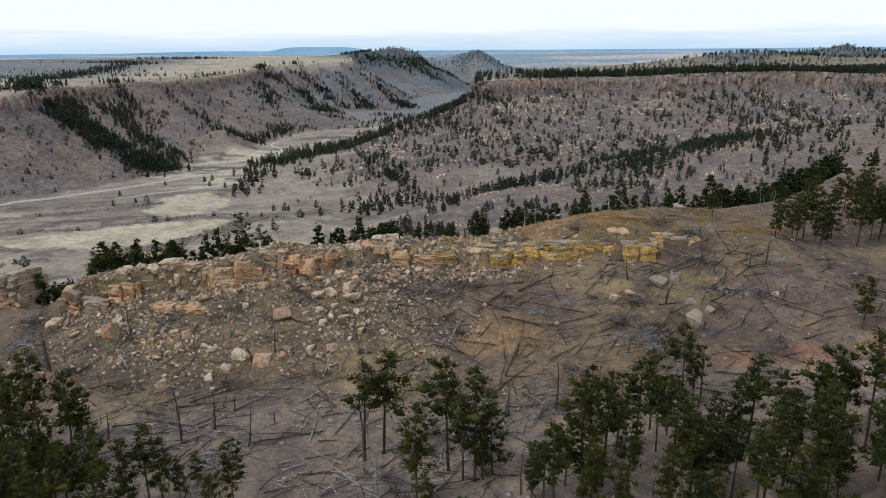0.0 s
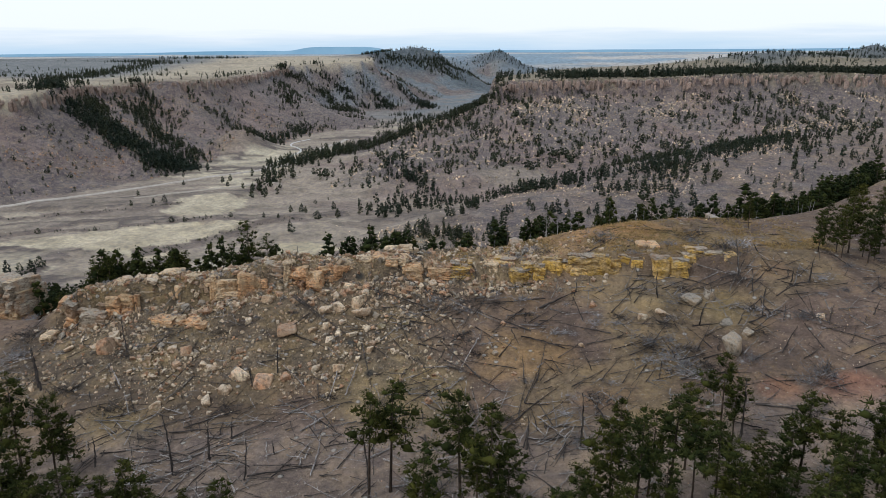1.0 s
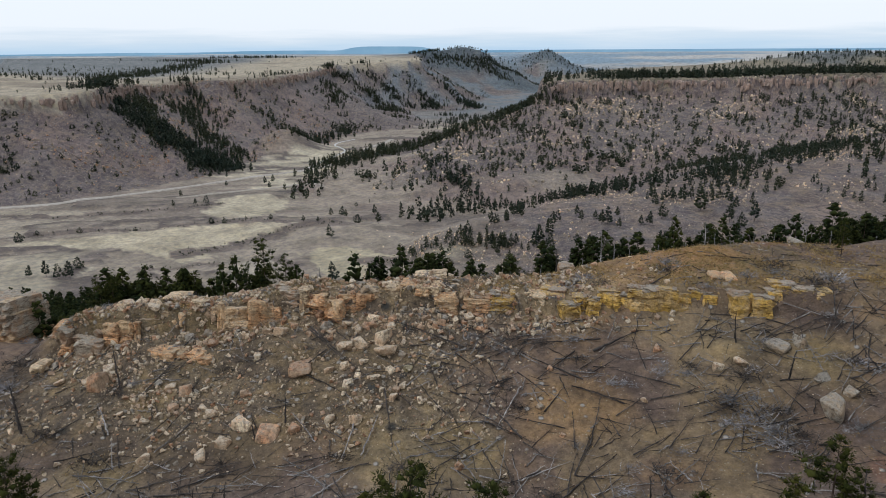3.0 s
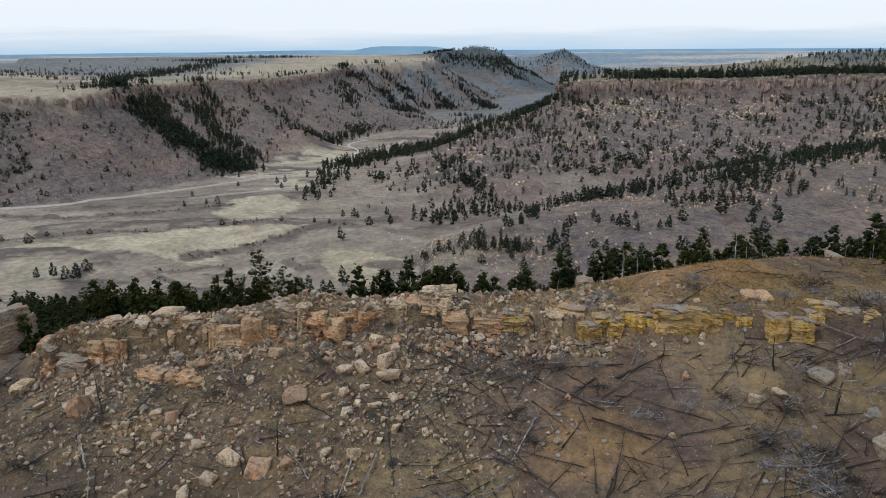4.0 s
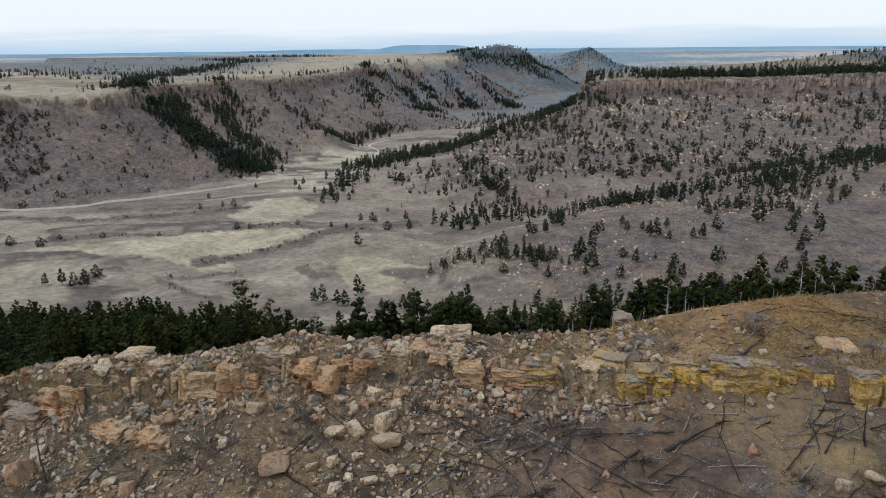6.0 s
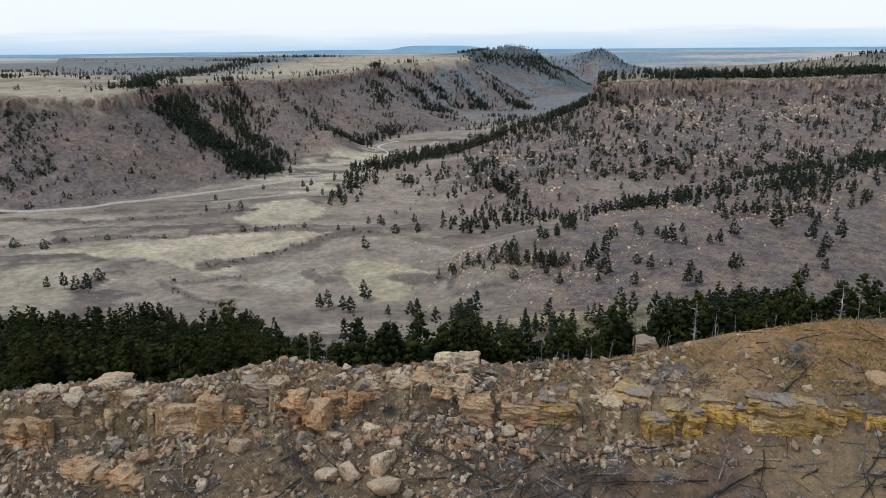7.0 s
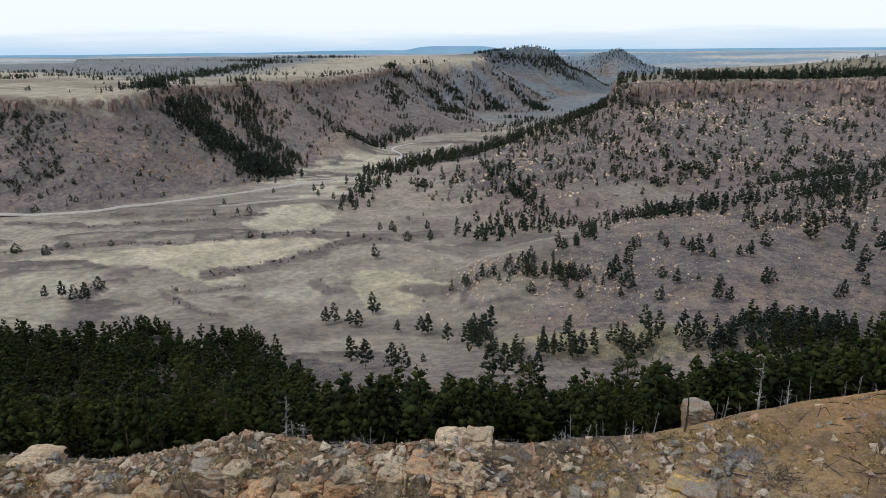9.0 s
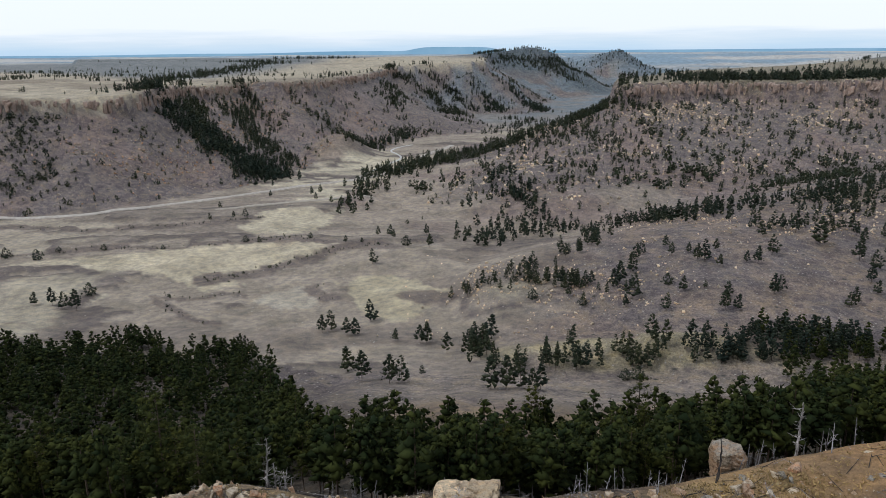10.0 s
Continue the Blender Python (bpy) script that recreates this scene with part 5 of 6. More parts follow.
add_wood("shoulder_pines", "tall dark pines close behind the shoulder", 170, (78, 230, 205, 380), lambda x, y: 1.0 * (y > crest_y(x) + 8) * (y < crest_y(x) + 62), 10, 15, CLOSE, 159, MATS_SHADED)
add_wood("shoulder_pines", "dark pine wood below the knoll", 250, (38, 200, 200, 350), lambda x, y: 1.0 * (y > crest_y(x) + 13) * (y < crest_y(x) + 78) * (0.4 + 0.6 * smooth(-0.2, 0.3, fbm(x, y, 16, 3, 2))), 10, 15, CLOSE, 160, MATS_SHADED)
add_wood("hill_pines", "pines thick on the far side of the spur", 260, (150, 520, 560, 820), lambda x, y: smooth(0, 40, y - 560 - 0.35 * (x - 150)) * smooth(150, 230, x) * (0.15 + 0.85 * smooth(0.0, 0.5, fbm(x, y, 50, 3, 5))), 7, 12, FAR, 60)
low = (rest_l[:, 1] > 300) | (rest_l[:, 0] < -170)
wood("slope_forest", "dense dark pine forest on the slope behind the ridge", rest_l[~low], heights((~low).sum(), 8, 14, 3), THICK, MATS_SHADED, 3)
wood("slope_forest", "dark pine forest reaching down into the valley", rest_l[low], heights(low.sum(), 8, 14, 6), THICK, MATS_SHADED, 6)
wood("slope_forest", "pine forest along the foot of the ridge", rest_r, heights(len(rest_r), 9, 15, 4), THICK, MATS_SHADED, 4)

# single trees standing in the valley; a minus marks the low round ones
LONE_A = [(-319, 451, 7.8), (-308, 452, 10.8), (-296, 447, 10.6), (-287, 446, 12.7), (-296, 470, -7.8), (-255, 599, -5.5), (-243, 597, 6.3), (-208, 615, -4.5), (-414, 535, -7.8), (-388, 535, -7.6), (-140, 555, 11.0),
          (-172, 594, 6.0), (-160, 596, 4.3), (-140, 614, 7.0), (-126, 598, -7.6), (-109, 600, 10.1), (-325, 671, 6.4), (-307, 681, 6.4), (-298, 687, 8.6), (-336, 711, 6.8), (-386, 556, -3.9), (-355, 566, -4.8), (-312, 576, -3.7)]
LONE_B = [(-261, 767, 8.1), (-315, 779, 6.1), (-275, 792, 9), (-270, 805, 9), (-160, 640, 8), (-150, 642, 9), (-120, 640, 9), (-95, 636, 8), (-46, 424, 12), (-43, 435, 12.5), (-52, 438, 9), (-54, 430, 8), (-78, 427, 10), (-75, 429, 11),
          (-91, 429, 7), (-113, 457, 13), (-119, 435, 10), (-115, 436, 9.5), (-133, 436, 10), (-130, 441, 11), (-87, 359, 13), (-102, 384, 12), (-74, 354, 12), (-71, 362, 11), (-66, 377, 5), (-34, 357, 13), (-28, 356, 14), (-23, 363, 12)]
LONE_C = [(-18, 356, 9), (-15, 361, 10), (-1, 393, 11), (3, 396, 12), (46, 482, -6), (53, 473, 8), (64, 475, 4.5), (73, 464, 9), (70, 452, 10.5), (76, 452, 8), (97, 472, 11), (101, 477, 9), (76, 503, 7), (92, 513, 6.5), (98, 512, 10),
          (109, 528, 12), (52, 519, 8), (62, 523, 6), (65, 510, 10), (69, 511, 12), (78, 528, 7.5), (28, 498, 11), (32, 515, 10), (36, 525, 8), (50, 533, 8), (18, 481, 10), (21, 484, 13), (28, 469, 13)]
LONE_D = [(27, 476, 7), (2, 466, -5), (23, 460, 6.5), (43, 455, 9), (6, 484, 8), (-10, 490, 8), (-6, 475, 7), (-25, 473, -6), (152, 499, 10), (150, 484, 7.5), (135, 471, 9), (131, 467, 8), (156, 529, 13), (170, 563, 9), (170, 575, 9),
          (160, 517, 11.5), (175, 535, 14), (141, 551, 17), (134, 574, 14), (111, 564, 10), (127, 580, 10.5)]
def lone_tree(template, h, name, label, category, x, y, turn):
    """A single tree of the valley: an Empty with its trunk and crown."""
    v, f, slots = template
    stem = int(np.sum(np.asarray(slots) == 0))
    low_v = max(max(q) for q in f[:stem]) + 1
    ob = tagged(new(name), label, category, "valley trees")
    part("trunk", mesh_from("trunk", v[:low_v] * h, [list(q) for q in f[:stem]], [BARK]), ob)
    part("crown", mesh_from("crown", v[low_v:] * h * 1.08, [[i - low_v for i in q] for q in f[stem:]], [NEEDLES_HAZED], smooth_faces=True), ob)
    ob.matrix_world = pose(x, y, height(x, y), 0, 0, turn)


for name_k, (tx, ty, th) in enumerate(LONE_A + LONE_B + LONE_C + LONE_D):
    if th < 0:
        lone_tree(ROUND[name_k % 3], -th, "juniper", "low rounded juniper on the valley grass", "bush", tx, ty, 77 * name_k)
    else:
        lone_tree(LONE[name_k % 4], th, "pine_tree", "lone dark pine on the pale dry grass", "pine tree", tx, ty, 77 * name_k)

# ---- cliffs of the mesas ----
def rim_blocks(line, seed, lo, hi, closed=False):
    """Blocks of rock standing along a rim, in one mesh."""
    rnd = np.random.RandomState(seed)
    shapes = []
    for s in range(8):
        me = hull_stone("block", 300 + s, CLIFF, (1, 0.9, 1.0), 14, 0.35)
        shapes.append((np.array([v.co[:] for v in me.vertices]), [list(p.vertices) for p in me.polygons]))
        bpy.data.meshes.remove(me)
    V, Fc, n = [], [], 0
    for a, b in zip(line[:-1], line[1:]):
        ln = math.dist(a[:2], b[:2])
        d = np.array([(b[0] - a[0]) / ln, (b[1] - a[1]) / ln])
        nr = np.array([d[1], -d[0]])
        s = 0.0
        while s < ln:
            p = np.array(a[:2]) + d * s
            o = np.arange(-22, 22, 1.0)
            q = p + nr * o[:, None]
            z = land(q[:, 0], q[:, 1])
            k = int(np.argmax(np.abs(z[:-3] - z[3:])))
            c, top, low = q[k + 1], z.max() - 0.5, min(z[k], z[k + 3]) - 3
            w = rnd.uniform(lo, hi)
            if rnd.rand() < 0.8 and top - low > 2:
                v, f = shapes[rnd.randint(8)]
                hgt = min(20, top - low) * rnd.uniform(0.2, 1.05) + 1
                t = math.atan2(d[1], d[0]) + rnd.uniform(-0.5, 0.5)
                c = c + nr * rnd.uniform(-4, 4)
                R = np.array([[math.cos(t), -math.sin(t), 0], [math.sin(t), math.cos(t), 0], [0, 0, 1]])
                V.append((v * np.array([w * 1.3, rnd.uniform(3, 8), hgt])) @ R.T + np.array([c[0], c[1], top - hgt * 0.5 - rnd.uniform(0, 1) ** 1.5 * 10 + 0.4]))
                Fc += [[i + n for i in g] for g in f]
                n += len(v)
            s += w * 0.72
    return mesh_from("cliff", np.concatenate(V), Fc, [CLIFF])


tagged(new("cliff", rim_blocks(RIM_L[2:19], 5, 1.6, 6.5)), "broken brown sandstone cliff along the plateau rim", "cliff", kind="structure")
tagged(new("cliff", rim_blocks(RIM_R[:10], 6, 1.5, 6.0)), "broken brown sandstone cliff along the mesa rim", "cliff", kind="structure")

# ---- pines before and behind the ridge ----
TALL = [pine_meshes(14.0, 100 + s, n + 6, 48, clear=c, blade=(0.42, 0.085), wide=w) for s, (c, w, n) in enumerate(((0.38, 0.155, 24), (0.48, 0.13, 18), (0.34, 0.18, 28), (0.55, 0.15, 16), (0.22, 0.165, 28)))]
kinds = [pine_thing(m, "tall green pine with a bare lower trunk on the bench", "pines before the ridge") for m in TALL]
rnd = random.Random(4)
used = set()
thick = [(float(x), float(y), rnd.uniform(9, 15)) for x, y in np.concatenate([sow(22, (20, 74, 72, 103), lambda x, y: 1.0 * (y < 104 + 0.0 * x), 64), sow(13, (-84, -46, 76, 106), lambda x, y: 1.0 * (y < 80 - 0.6 * (x + 46)), 65), sow(20, (84, 128, 160, 205), lambda x, y: 1.0 * (y < 166 + 1.2 * (x - 84)), 165)])]
for x, y, h in PINES_A + PINES_B + PINES_C + thick:
    k = rnd.randrange(5)
    if (rnd.random() < 0.75 and h < 10) or (x > 80 and k in (1, 3)):
        k = 4 if h < 10 else rnd.choice((0, 2, 4))
    m = stand(None, x, y, 0.2, rnd.uniform(0, 360), h / 14.0, (rnd.uniform(-2, 2), rnd.uniform(-2, 2)))
    if k in used:
        copy_thing(kinds[k], m)
    else:
        kinds[k].matrix_basis = m
        used.add(k)
SLIM = [pine_meshes(13.0, 200 + s, 26, 30, clear=c, wide=w, blade=(0.46, 0.092), sides=5) for s, (c, w) in enumerate(((0.34, 0.16), (0.42, 0.14), (0.28, 0.175), (0.45, 0.155)))]
kinds2 = [pine_thing(m, "dark green pine on the slope behind the ridge", "forest behind the ridge") for m in SLIM]
used2 = set()
nearest = np.concatenate([near_l[:50], near_r[:70]])
for x, y in nearest[:300]:
    k = rnd.randrange(4)
    m = stand(None, float(x), float(y), 0.2, rnd.uniform(0, 360), rnd.uniform(0.72, 1.2), (rnd.uniform(-2, 2), rnd.uniform(-2, 2)))
    if k in used2:
        copy_thing(kinds2[k], m)
    else:
        kinds2[k].matrix_basis = m
        used2.add(k)


# ---- dead timber ----
def dead_trunk(h, seed, mat, name, boughs, bough_len, r0, stubs=14):
    """A dead pine along its own z axis: a knotty trunk, each bough, and the short stubs."""
    q = np.random.RandomState(seed)
    bx, by = q.uniform(-0.04, 0.04, 2) * h
    us = np.linspace(0, 1, 12)
    line = lambda u: Vector((bx * math.sin(3 * u), by * u, h * u))
    pts = [line(u) + Vector((*q.normal(0, 0.05, 2), 0)) for u in us]
    trunk = mesh_from("trunk", *tube(pts, [r0 * (1.2 - 0.95 * u) * q.uniform(0.75, 1.2) + 0.015 for u in us], 6), [mat])
    out, short = [], []
    for i in range(boughs):
        u, a, ln = q.uniform(0.3, 0.97), q.uniform(0, 6.28), bough_len * q.uniform(0.5, 1.4)
        s = line(u)
        e = s + Vector((math.cos(a), math.sin(a), q.uniform(0.0, 0.7))) * ln * (1.15 - u * 0.6)
        mid = (s + e) / 2 + Vector(q.uniform(-0.1, 0.1, 3)) * ln
        bits = [tube([s, mid, e], [r0 * 0.4, r0 * 0.28, r0 * 0.1], 4)]
        for _ in range(2 if ln > 0.8 else 0):
            bits.append(tube([mid, mid + Vector(q.uniform(-0.5, 0.5, 3)) * ln], [r0 * 0.2, r0 * 0.07], 3))
        out.append(mesh_from("bough", *join(bits), [mat]))
    for i in range(stubs):
        u, a, ln = q.uniform(0.1, 0.98), q.uniform(0, 6.28), q.uniform(0.25, 0.75)
        s = line(u)
        short.append(tube([s, s + Vector((math.cos(a), math.sin(a), q.uniform(-0.1, 0.6))) * ln], [r0 * 0.34, r0 * 0.14], 3))
    return trunk, out, mesh_from("stubs", *join(short), [mat])


def dead_thing(name, label, category, group, meshes):
    ob = tagged(new(name), label, category, group)
    part("trunk", meshes[0], ob)
    for b in meshes[1]:
        part("bough", b, ob)
    tagged(part("stubs", meshes[2], ob), kind="stuff")
    return ob


LOG_KINDS = [dead_thing("fallen_log", lab, "log", "fallen timber", dead_trunk(10.0, 400 + i, mat, "fallen_log", nb, 1.0, rad))
             for i, (mat, nb, rad, lab) in enumerate(((CHAR, 5, 0.115, "blackened fallen pine trunk lying on the slope"), (CHAR, 8, 0.105, "charred fallen pine with broken boughs"), (CHAR, 4, 0.135, "thick blackened log on bare earth"),
                                                     (DEAD, 4, 0.115, "grey weathered log stripped of bark"), (DEAD, 8, 0.105, "bleached fallen pine with broken boughs"), (CHAR, 3, 0.095, "thin dark fallen pole on the ground")))]
log_used = set()


def lay_log(x1, y1, x2, y2, k):
    z1, z2 = height(x1, y1), height(x2, y2)
    a, b = Vector((x1, y1, z1 + 0.28)), Vector((x2, y2, z2 + 0.24))
    # keep the log above a hump between its ends
    hump = max(height(x1 + (x2 - x1) * u, y1 + (y2 - y1) * u) - (z1 + (z2 - z1) * u) for u in (0.25, 0.5, 0.75))
    lift = max(0, min(hump, 0.6)) * 0.8
    d = b - a
    s = d.length / 10.0
    w = min(1.0, max(0.7, s))
    m = Matrix.Translation(a + Vector((0, 0, lift))) @ d.to_track_quat("Z", "Y").to_matrix().to_4x4() @ pose(0, 0, 0, 0, 0, rnd.uniform(0, 360)) @ Matrix.Diagonal((w, w, s, 1))
    if k in log_used:
        return copy_thing(LOG_KINDS[k], m)
    LOG_KINDS[k].matrix_basis = m
    log_used.add(k)
    return LOG_KINDS[k]


for x1, y1, x2, y2 in LOGS_A + LOGS_B + LOGS_C + LOGS_D:
    if rnd.random() < 0.5:
        x1, y1, x2, y2 = x2, y2, x1, y1
    lay_log(x1, y1, x2, y2, rnd.choice((0, 0, 1, 1, 2, 3, 5)) if y1 > 118 else rnd.choice((0, 1, 3, 3, 4)))


def strewn(n, box, keep, seed, lo, hi, pick):
    q = np.random.RandomState(seed)
    for x, y in sow(n, box, keep, seed):
        ln, a = q.uniform(lo, hi), q.normal(0.5, 0.8) if q.rand() < 0.6 else q.uniform(0, 3.14)
        lay_log(float(x), float(y), float(x + ln * math.cos(a)), float(y + ln * math.sin(a)), int(q.choice(pick)))


strewn(70, (-62, 26, 86, 124), lambda x, y: np.ones(x.shape), 71, 4, 11, (0, 1, 1, 3, 4, 4))
strewn(26, (-108, -62, 105, 160), lambda x, y: np.ones(x.shape), 72, 4, 9, (0, 1, 1, 3))
strewn(50, (0, 100, 112, 160), lambda x, y: 0.3 + 0.7 * smooth(0.0, 0.4, fbm(x, y, 18, 3, 1)), 73, 4, 10, (0, 0, 1, 1, 2, 3))
strewn(20, (20, 85, 165, 205), lambda x, y: smooth(38, 60, x) + 0.15, 74, 3, 8, (0, 1, 1, 4))
strewn(16, (-75, 20, 163, 176), lambda x, y: np.ones(x.shape), 75, 2, 6, (0, 1, 4))


def timber(n, seed, box, keep, lo, hi, rad):
    """Fallen trunks lying over one another, in one mesh; charred and bleached."""
    q = np.random.RandomState(seed)
    bits, slots = [], []
    for x, y in sow(n, box, keep, seed):
        ln, a, r = q.uniform(lo, hi), (q.normal(0.5, 0.8) if q.rand() < 0.5 else q.uniform(0, 6.28)), rad * q.uniform(0.6, 1.25)
        us = np.linspace(0, 1, 7)
        xs, ys = x + ln * math.cos(a) * us + q.normal(0, 0.08, 7), y + ln * math.sin(a) * us + q.normal(0, 0.08, 7)
        z = land(xs, ys)
        z0, z1 = z[0] + q.uniform(0.15, 0.5), z[-1] + q.uniform(0.1, 0.35)
        zs = np.maximum(z0 + (z1 - z0) * us, z + r * 0.6)
        pts = [Vector(p) for p in zip(xs, ys, zs)]
        own = [tube(pts, [r * (1.15 - 0.85 * u) * q.uniform(0.8, 1.15) for u in us], 5)]
        for _ in range(q.randint(4, 10)):
            k = q.randint(1, 7)
            d = Vector((q.uniform(-1, 1), q.uniform(-1, 1), q.uniform(-0.1, 0.9)))
            own.append(tube([pts[k], pts[k] + d * q.uniform(0.25, 1.1)], [r * 0.32, r * 0.1], 3))
        m = int(q.rand() < 0.5)
        slots += [m] * sum(len(f) for _, f in own)
        bits += own
    return mesh_from("fallen_timber", *join(bits), [CHAR, DEAD], slots)


clump = lambda x, y: 0.25 + 0.75 * smooth(0.0, 0.35, fbm(x, y, 15, 3, 6))
tagged(new("fallen_timber", timber(560, 171, (-64, 30, 84, 125), clump, 2.0, 9, 0.10)), "grey and black fallen trunks strewn over the bench", "timber", kind="stuff")
tagged(new("fallen_timber", timber(470, 172, (-12, 96, 112, 163), clump, 2.0, 9, 0.10)), "blackened trunks and tops strewn down the slope", "timber", kind="stuff")
tagged(new("fallen_timber", timber(300, 173, (-105, 0, 112, 158), clump, 1.5, 7, 0.09)), "thin blackened trunks among the rubble", "timber", kind="stuff")
tagged(new("fallen_timber", timber(120, 175, (-88, 20, 160, 180), clump, 1.2, 4.5, 0.085)), "thin dead branches lying over the rocky crest", "timber", kind="stuff")
tagged(new("fallen_timber", timber(60, 174, (30, 95, 160, 205), clump, 2, 6, 0.11)), "dead tops lying on the knoll", "timber", kind="stuff")

SNAG_KINDS = [dead_thing("dead_pine", lab, "dead tree", "standing dead trees", dead_trunk(10.0, 450 + i, mat, "dead_pine", nb, bl, 0.16))
              for i, (mat, nb, bl, lab) in enumerate(((CHAR, 7, 0.6, "burnt standing trunk with short stubs"), (CHAR, 3, 0.5, "bare black trunk standing alone"), (DEAD, 14, 1.7, "bleached dead pine with bare boughs"), (DEAD, 18, 2.0, "grey leafless pine with tangled boughs")))]
snag_used = set()


def plant_snag(x, y, h, k, tilt=4):
    m = stand(None, x, y, 0.2, rnd.uniform(0, 360), 1.0, (rnd.uniform(-tilt, tilt), rnd.uniform(-tilt, tilt))) @ Matrix.Diagonal((min(1.1, 0.5 + h / 18), min(1.1, 0.5 + h / 18), h / 10.0, 1))
    if k in snag_used:
        copy_thing(SNAG_KINDS[k], m)
    else:
        SNAG_KINDS[k].matrix_basis = m
        snag_used.add(k)


for i, (x, y, h) in enumerate(SNAGS_A):
    plant_snag(x, y, min(h, 11), 2 + i % 2 if y < 95 else i % 2, 5)
for x, y in sow(26, (-70, 95, 178, 245), lambda x, y: (y > crest_y(x) + 5) & (y < crest_y(x) + 45), 76):
    plant_snag(float(x), float(y), rnd.uniform(5, 10), rnd.choice((2, 3)), 8)
plant_snag(11.9, 183.4, 5.5, 1, 3)


# ---- brush: heaps of grey branches ----
def brush_mesh(seed, n, up, mat):
    q = np.random.RandomState(seed)
    bits = []
    for i in range(n):
        a, r = q.uniform(0, 6.28), abs(q.normal(0, 0.55))
        s = Vector((r * math.cos(a), r * math.sin(a), q.uniform(-0.02, 0.08)))
        b = q.uniform(0, 6.28)
        e = s + Vector((math.cos(b), math.sin(b), q.uniform(0.05, 1.1 * up))) * q.uniform(0.15, 0.55)
        mid = (s + e) / 2 + Vector(q.uniform(-0.06, 0.06, 3))
        bits.append(tube([s, mid, e], [0.013, 0.010, 0.004], 3))
        for _ in range(2):
            bits.append(tube([mid, mid + Vector(q.uniform(-0.2, 0.2, 3)) + Vector((0, 0, 0.08))], [0.008, 0.003], 3))
    return mesh_from("twigs", *join(bits), [mat])


BRUSH_MESH = [brush_mesh(500 + s, 64, u, m) for s, (u, m) in enumerate(((0.5, TWIG), (0.9, TWIG), (0.35, TWIG), (1.3, TWIG), (0.45, CHAR), (0.8, CHAR)))]


def brush_pile(x, y, r, tall, k, label):
    ob = tagged(new("brush_pile"), label, "brush pile", "brush on the ridge")
    tagged(part("twigs", BRUSH_MESH[k], ob), kind="stuff")
    ob.matrix_world = pose(x, y, height(x, y) - 0.05, 0, 0, rnd.uniform(0, 360)) @ Matrix.Diagonal((r, r, r * tall, 1))


for i, (x, y, r) in enumerate(BRUSH_A):
    brush_pile(x, y, min(r, 5.5), 0.75, i % 4, "tangle of bare grey branches on the slope")
for i, (x, y) in enumerate(sow(62, (-80, 90, 92, 182), lambda x, y: 0.12 + 0.88 * smooth(5, 35, x), 77)):
    brush_pile(float(x), float(y), rnd.uniform(1.4, 3.2), 0.7, (i + 1) % 4, "small heap of dead grey twigs")
for i, (x, y) in enumerate(sow(36, (-90, 18, 158, 182), lambda x, y: 1.0 * (y < crest_y(x) + 2), 178)):
    brush_pile(float(x), float(y), rnd.uniform(1.2, 2.4), 0.8, i % 4, "grey dead brush on the rocky crest")

BRUSH_B = [(2.3, 157.6, 3), (7.9, 156.6, 2.6), (20.4, 171.8, 2.5), (34.6, 177.4, 2.5), (56.5, 177.9, 3.4), (61.1, 168.3, 3.4), (62.0, 156.9, 3), (61.0, 149.2, 3.2), (60.0, 142.7, 2.6), (42.3, 146.9, 3.2), (44.9, 139.4, 2.8), (47.0, 133.0, 3), (37.6, 140.0, 2.6), (33.9, 149.9, 2.6), (0.3, 146.2, 3.2), (3.4, 140.7, 2.8), (-3.2, 155.2, 2.6), (14.3, 152.4, 2), (-19.7, 160.1, 2), (-37.0, 153.3, 2), (-51.9, 148.8, 2.2), (-69.5, 142.1, 2.4), (-96.6, 153.2, 4), (-77.2, 132.1, 3.6), (-65.2, 125.9, 3), (-15.1, 126.8, 3), (8.5, 121.9, 2.8), (25.5, 126.6, 2.6), (-24.8, 128.1, 2.4), (-43.3, 125.5, 3)]
for i, (x, y, r) in enumerate(BRUSH_B):
    brush_pile(x, y, r * 1.5, 0.75, 4 + i % 2, "blackened tangle of burnt branches on the slope")

# ---- rock ----
STONES = [[hull_stone("boulder", 600 + 20 * k + s, mat, sq, 18, 0.45) for s, sq in enumerate(((1, 0.85, 0.7), (1, 0.7, 0.9), (1, 0.9, 0.5), (1, 0.75, 0.75), (1, 0.95, 0.85), (1, 0.6, 0.6)))] for k, mat in enumerate(LOOSE)]
LOOK = ("pale tan sandstone boulder with broken faces", "orange sandstone boulder with a rough face", "yellowish sandstone boulder", "grey weathered slab of sandstone")
for i, (x, y, s, k) in enumerate(BOULDERS_A + BOULDERS_B + BOULDERS_C):
    k, s = (3, s * 0.8) if s > 4 and x > 20 else (k, s)
    ob = tagged(new("boulder", STONES[k][2 if s > 5 else i % 6]), LOOK[k] + " on the slope", "boulder", "boulders on the slope")
    ob.matrix_world = pose(x, y, height(x, y) + s * 0.12, rnd.uniform(-18, 18), rnd.uniform(-18, 18), rnd.uniform(0, 360)) @ Matrix.Diagonal((s * 1.15,) * 3 + (1,))


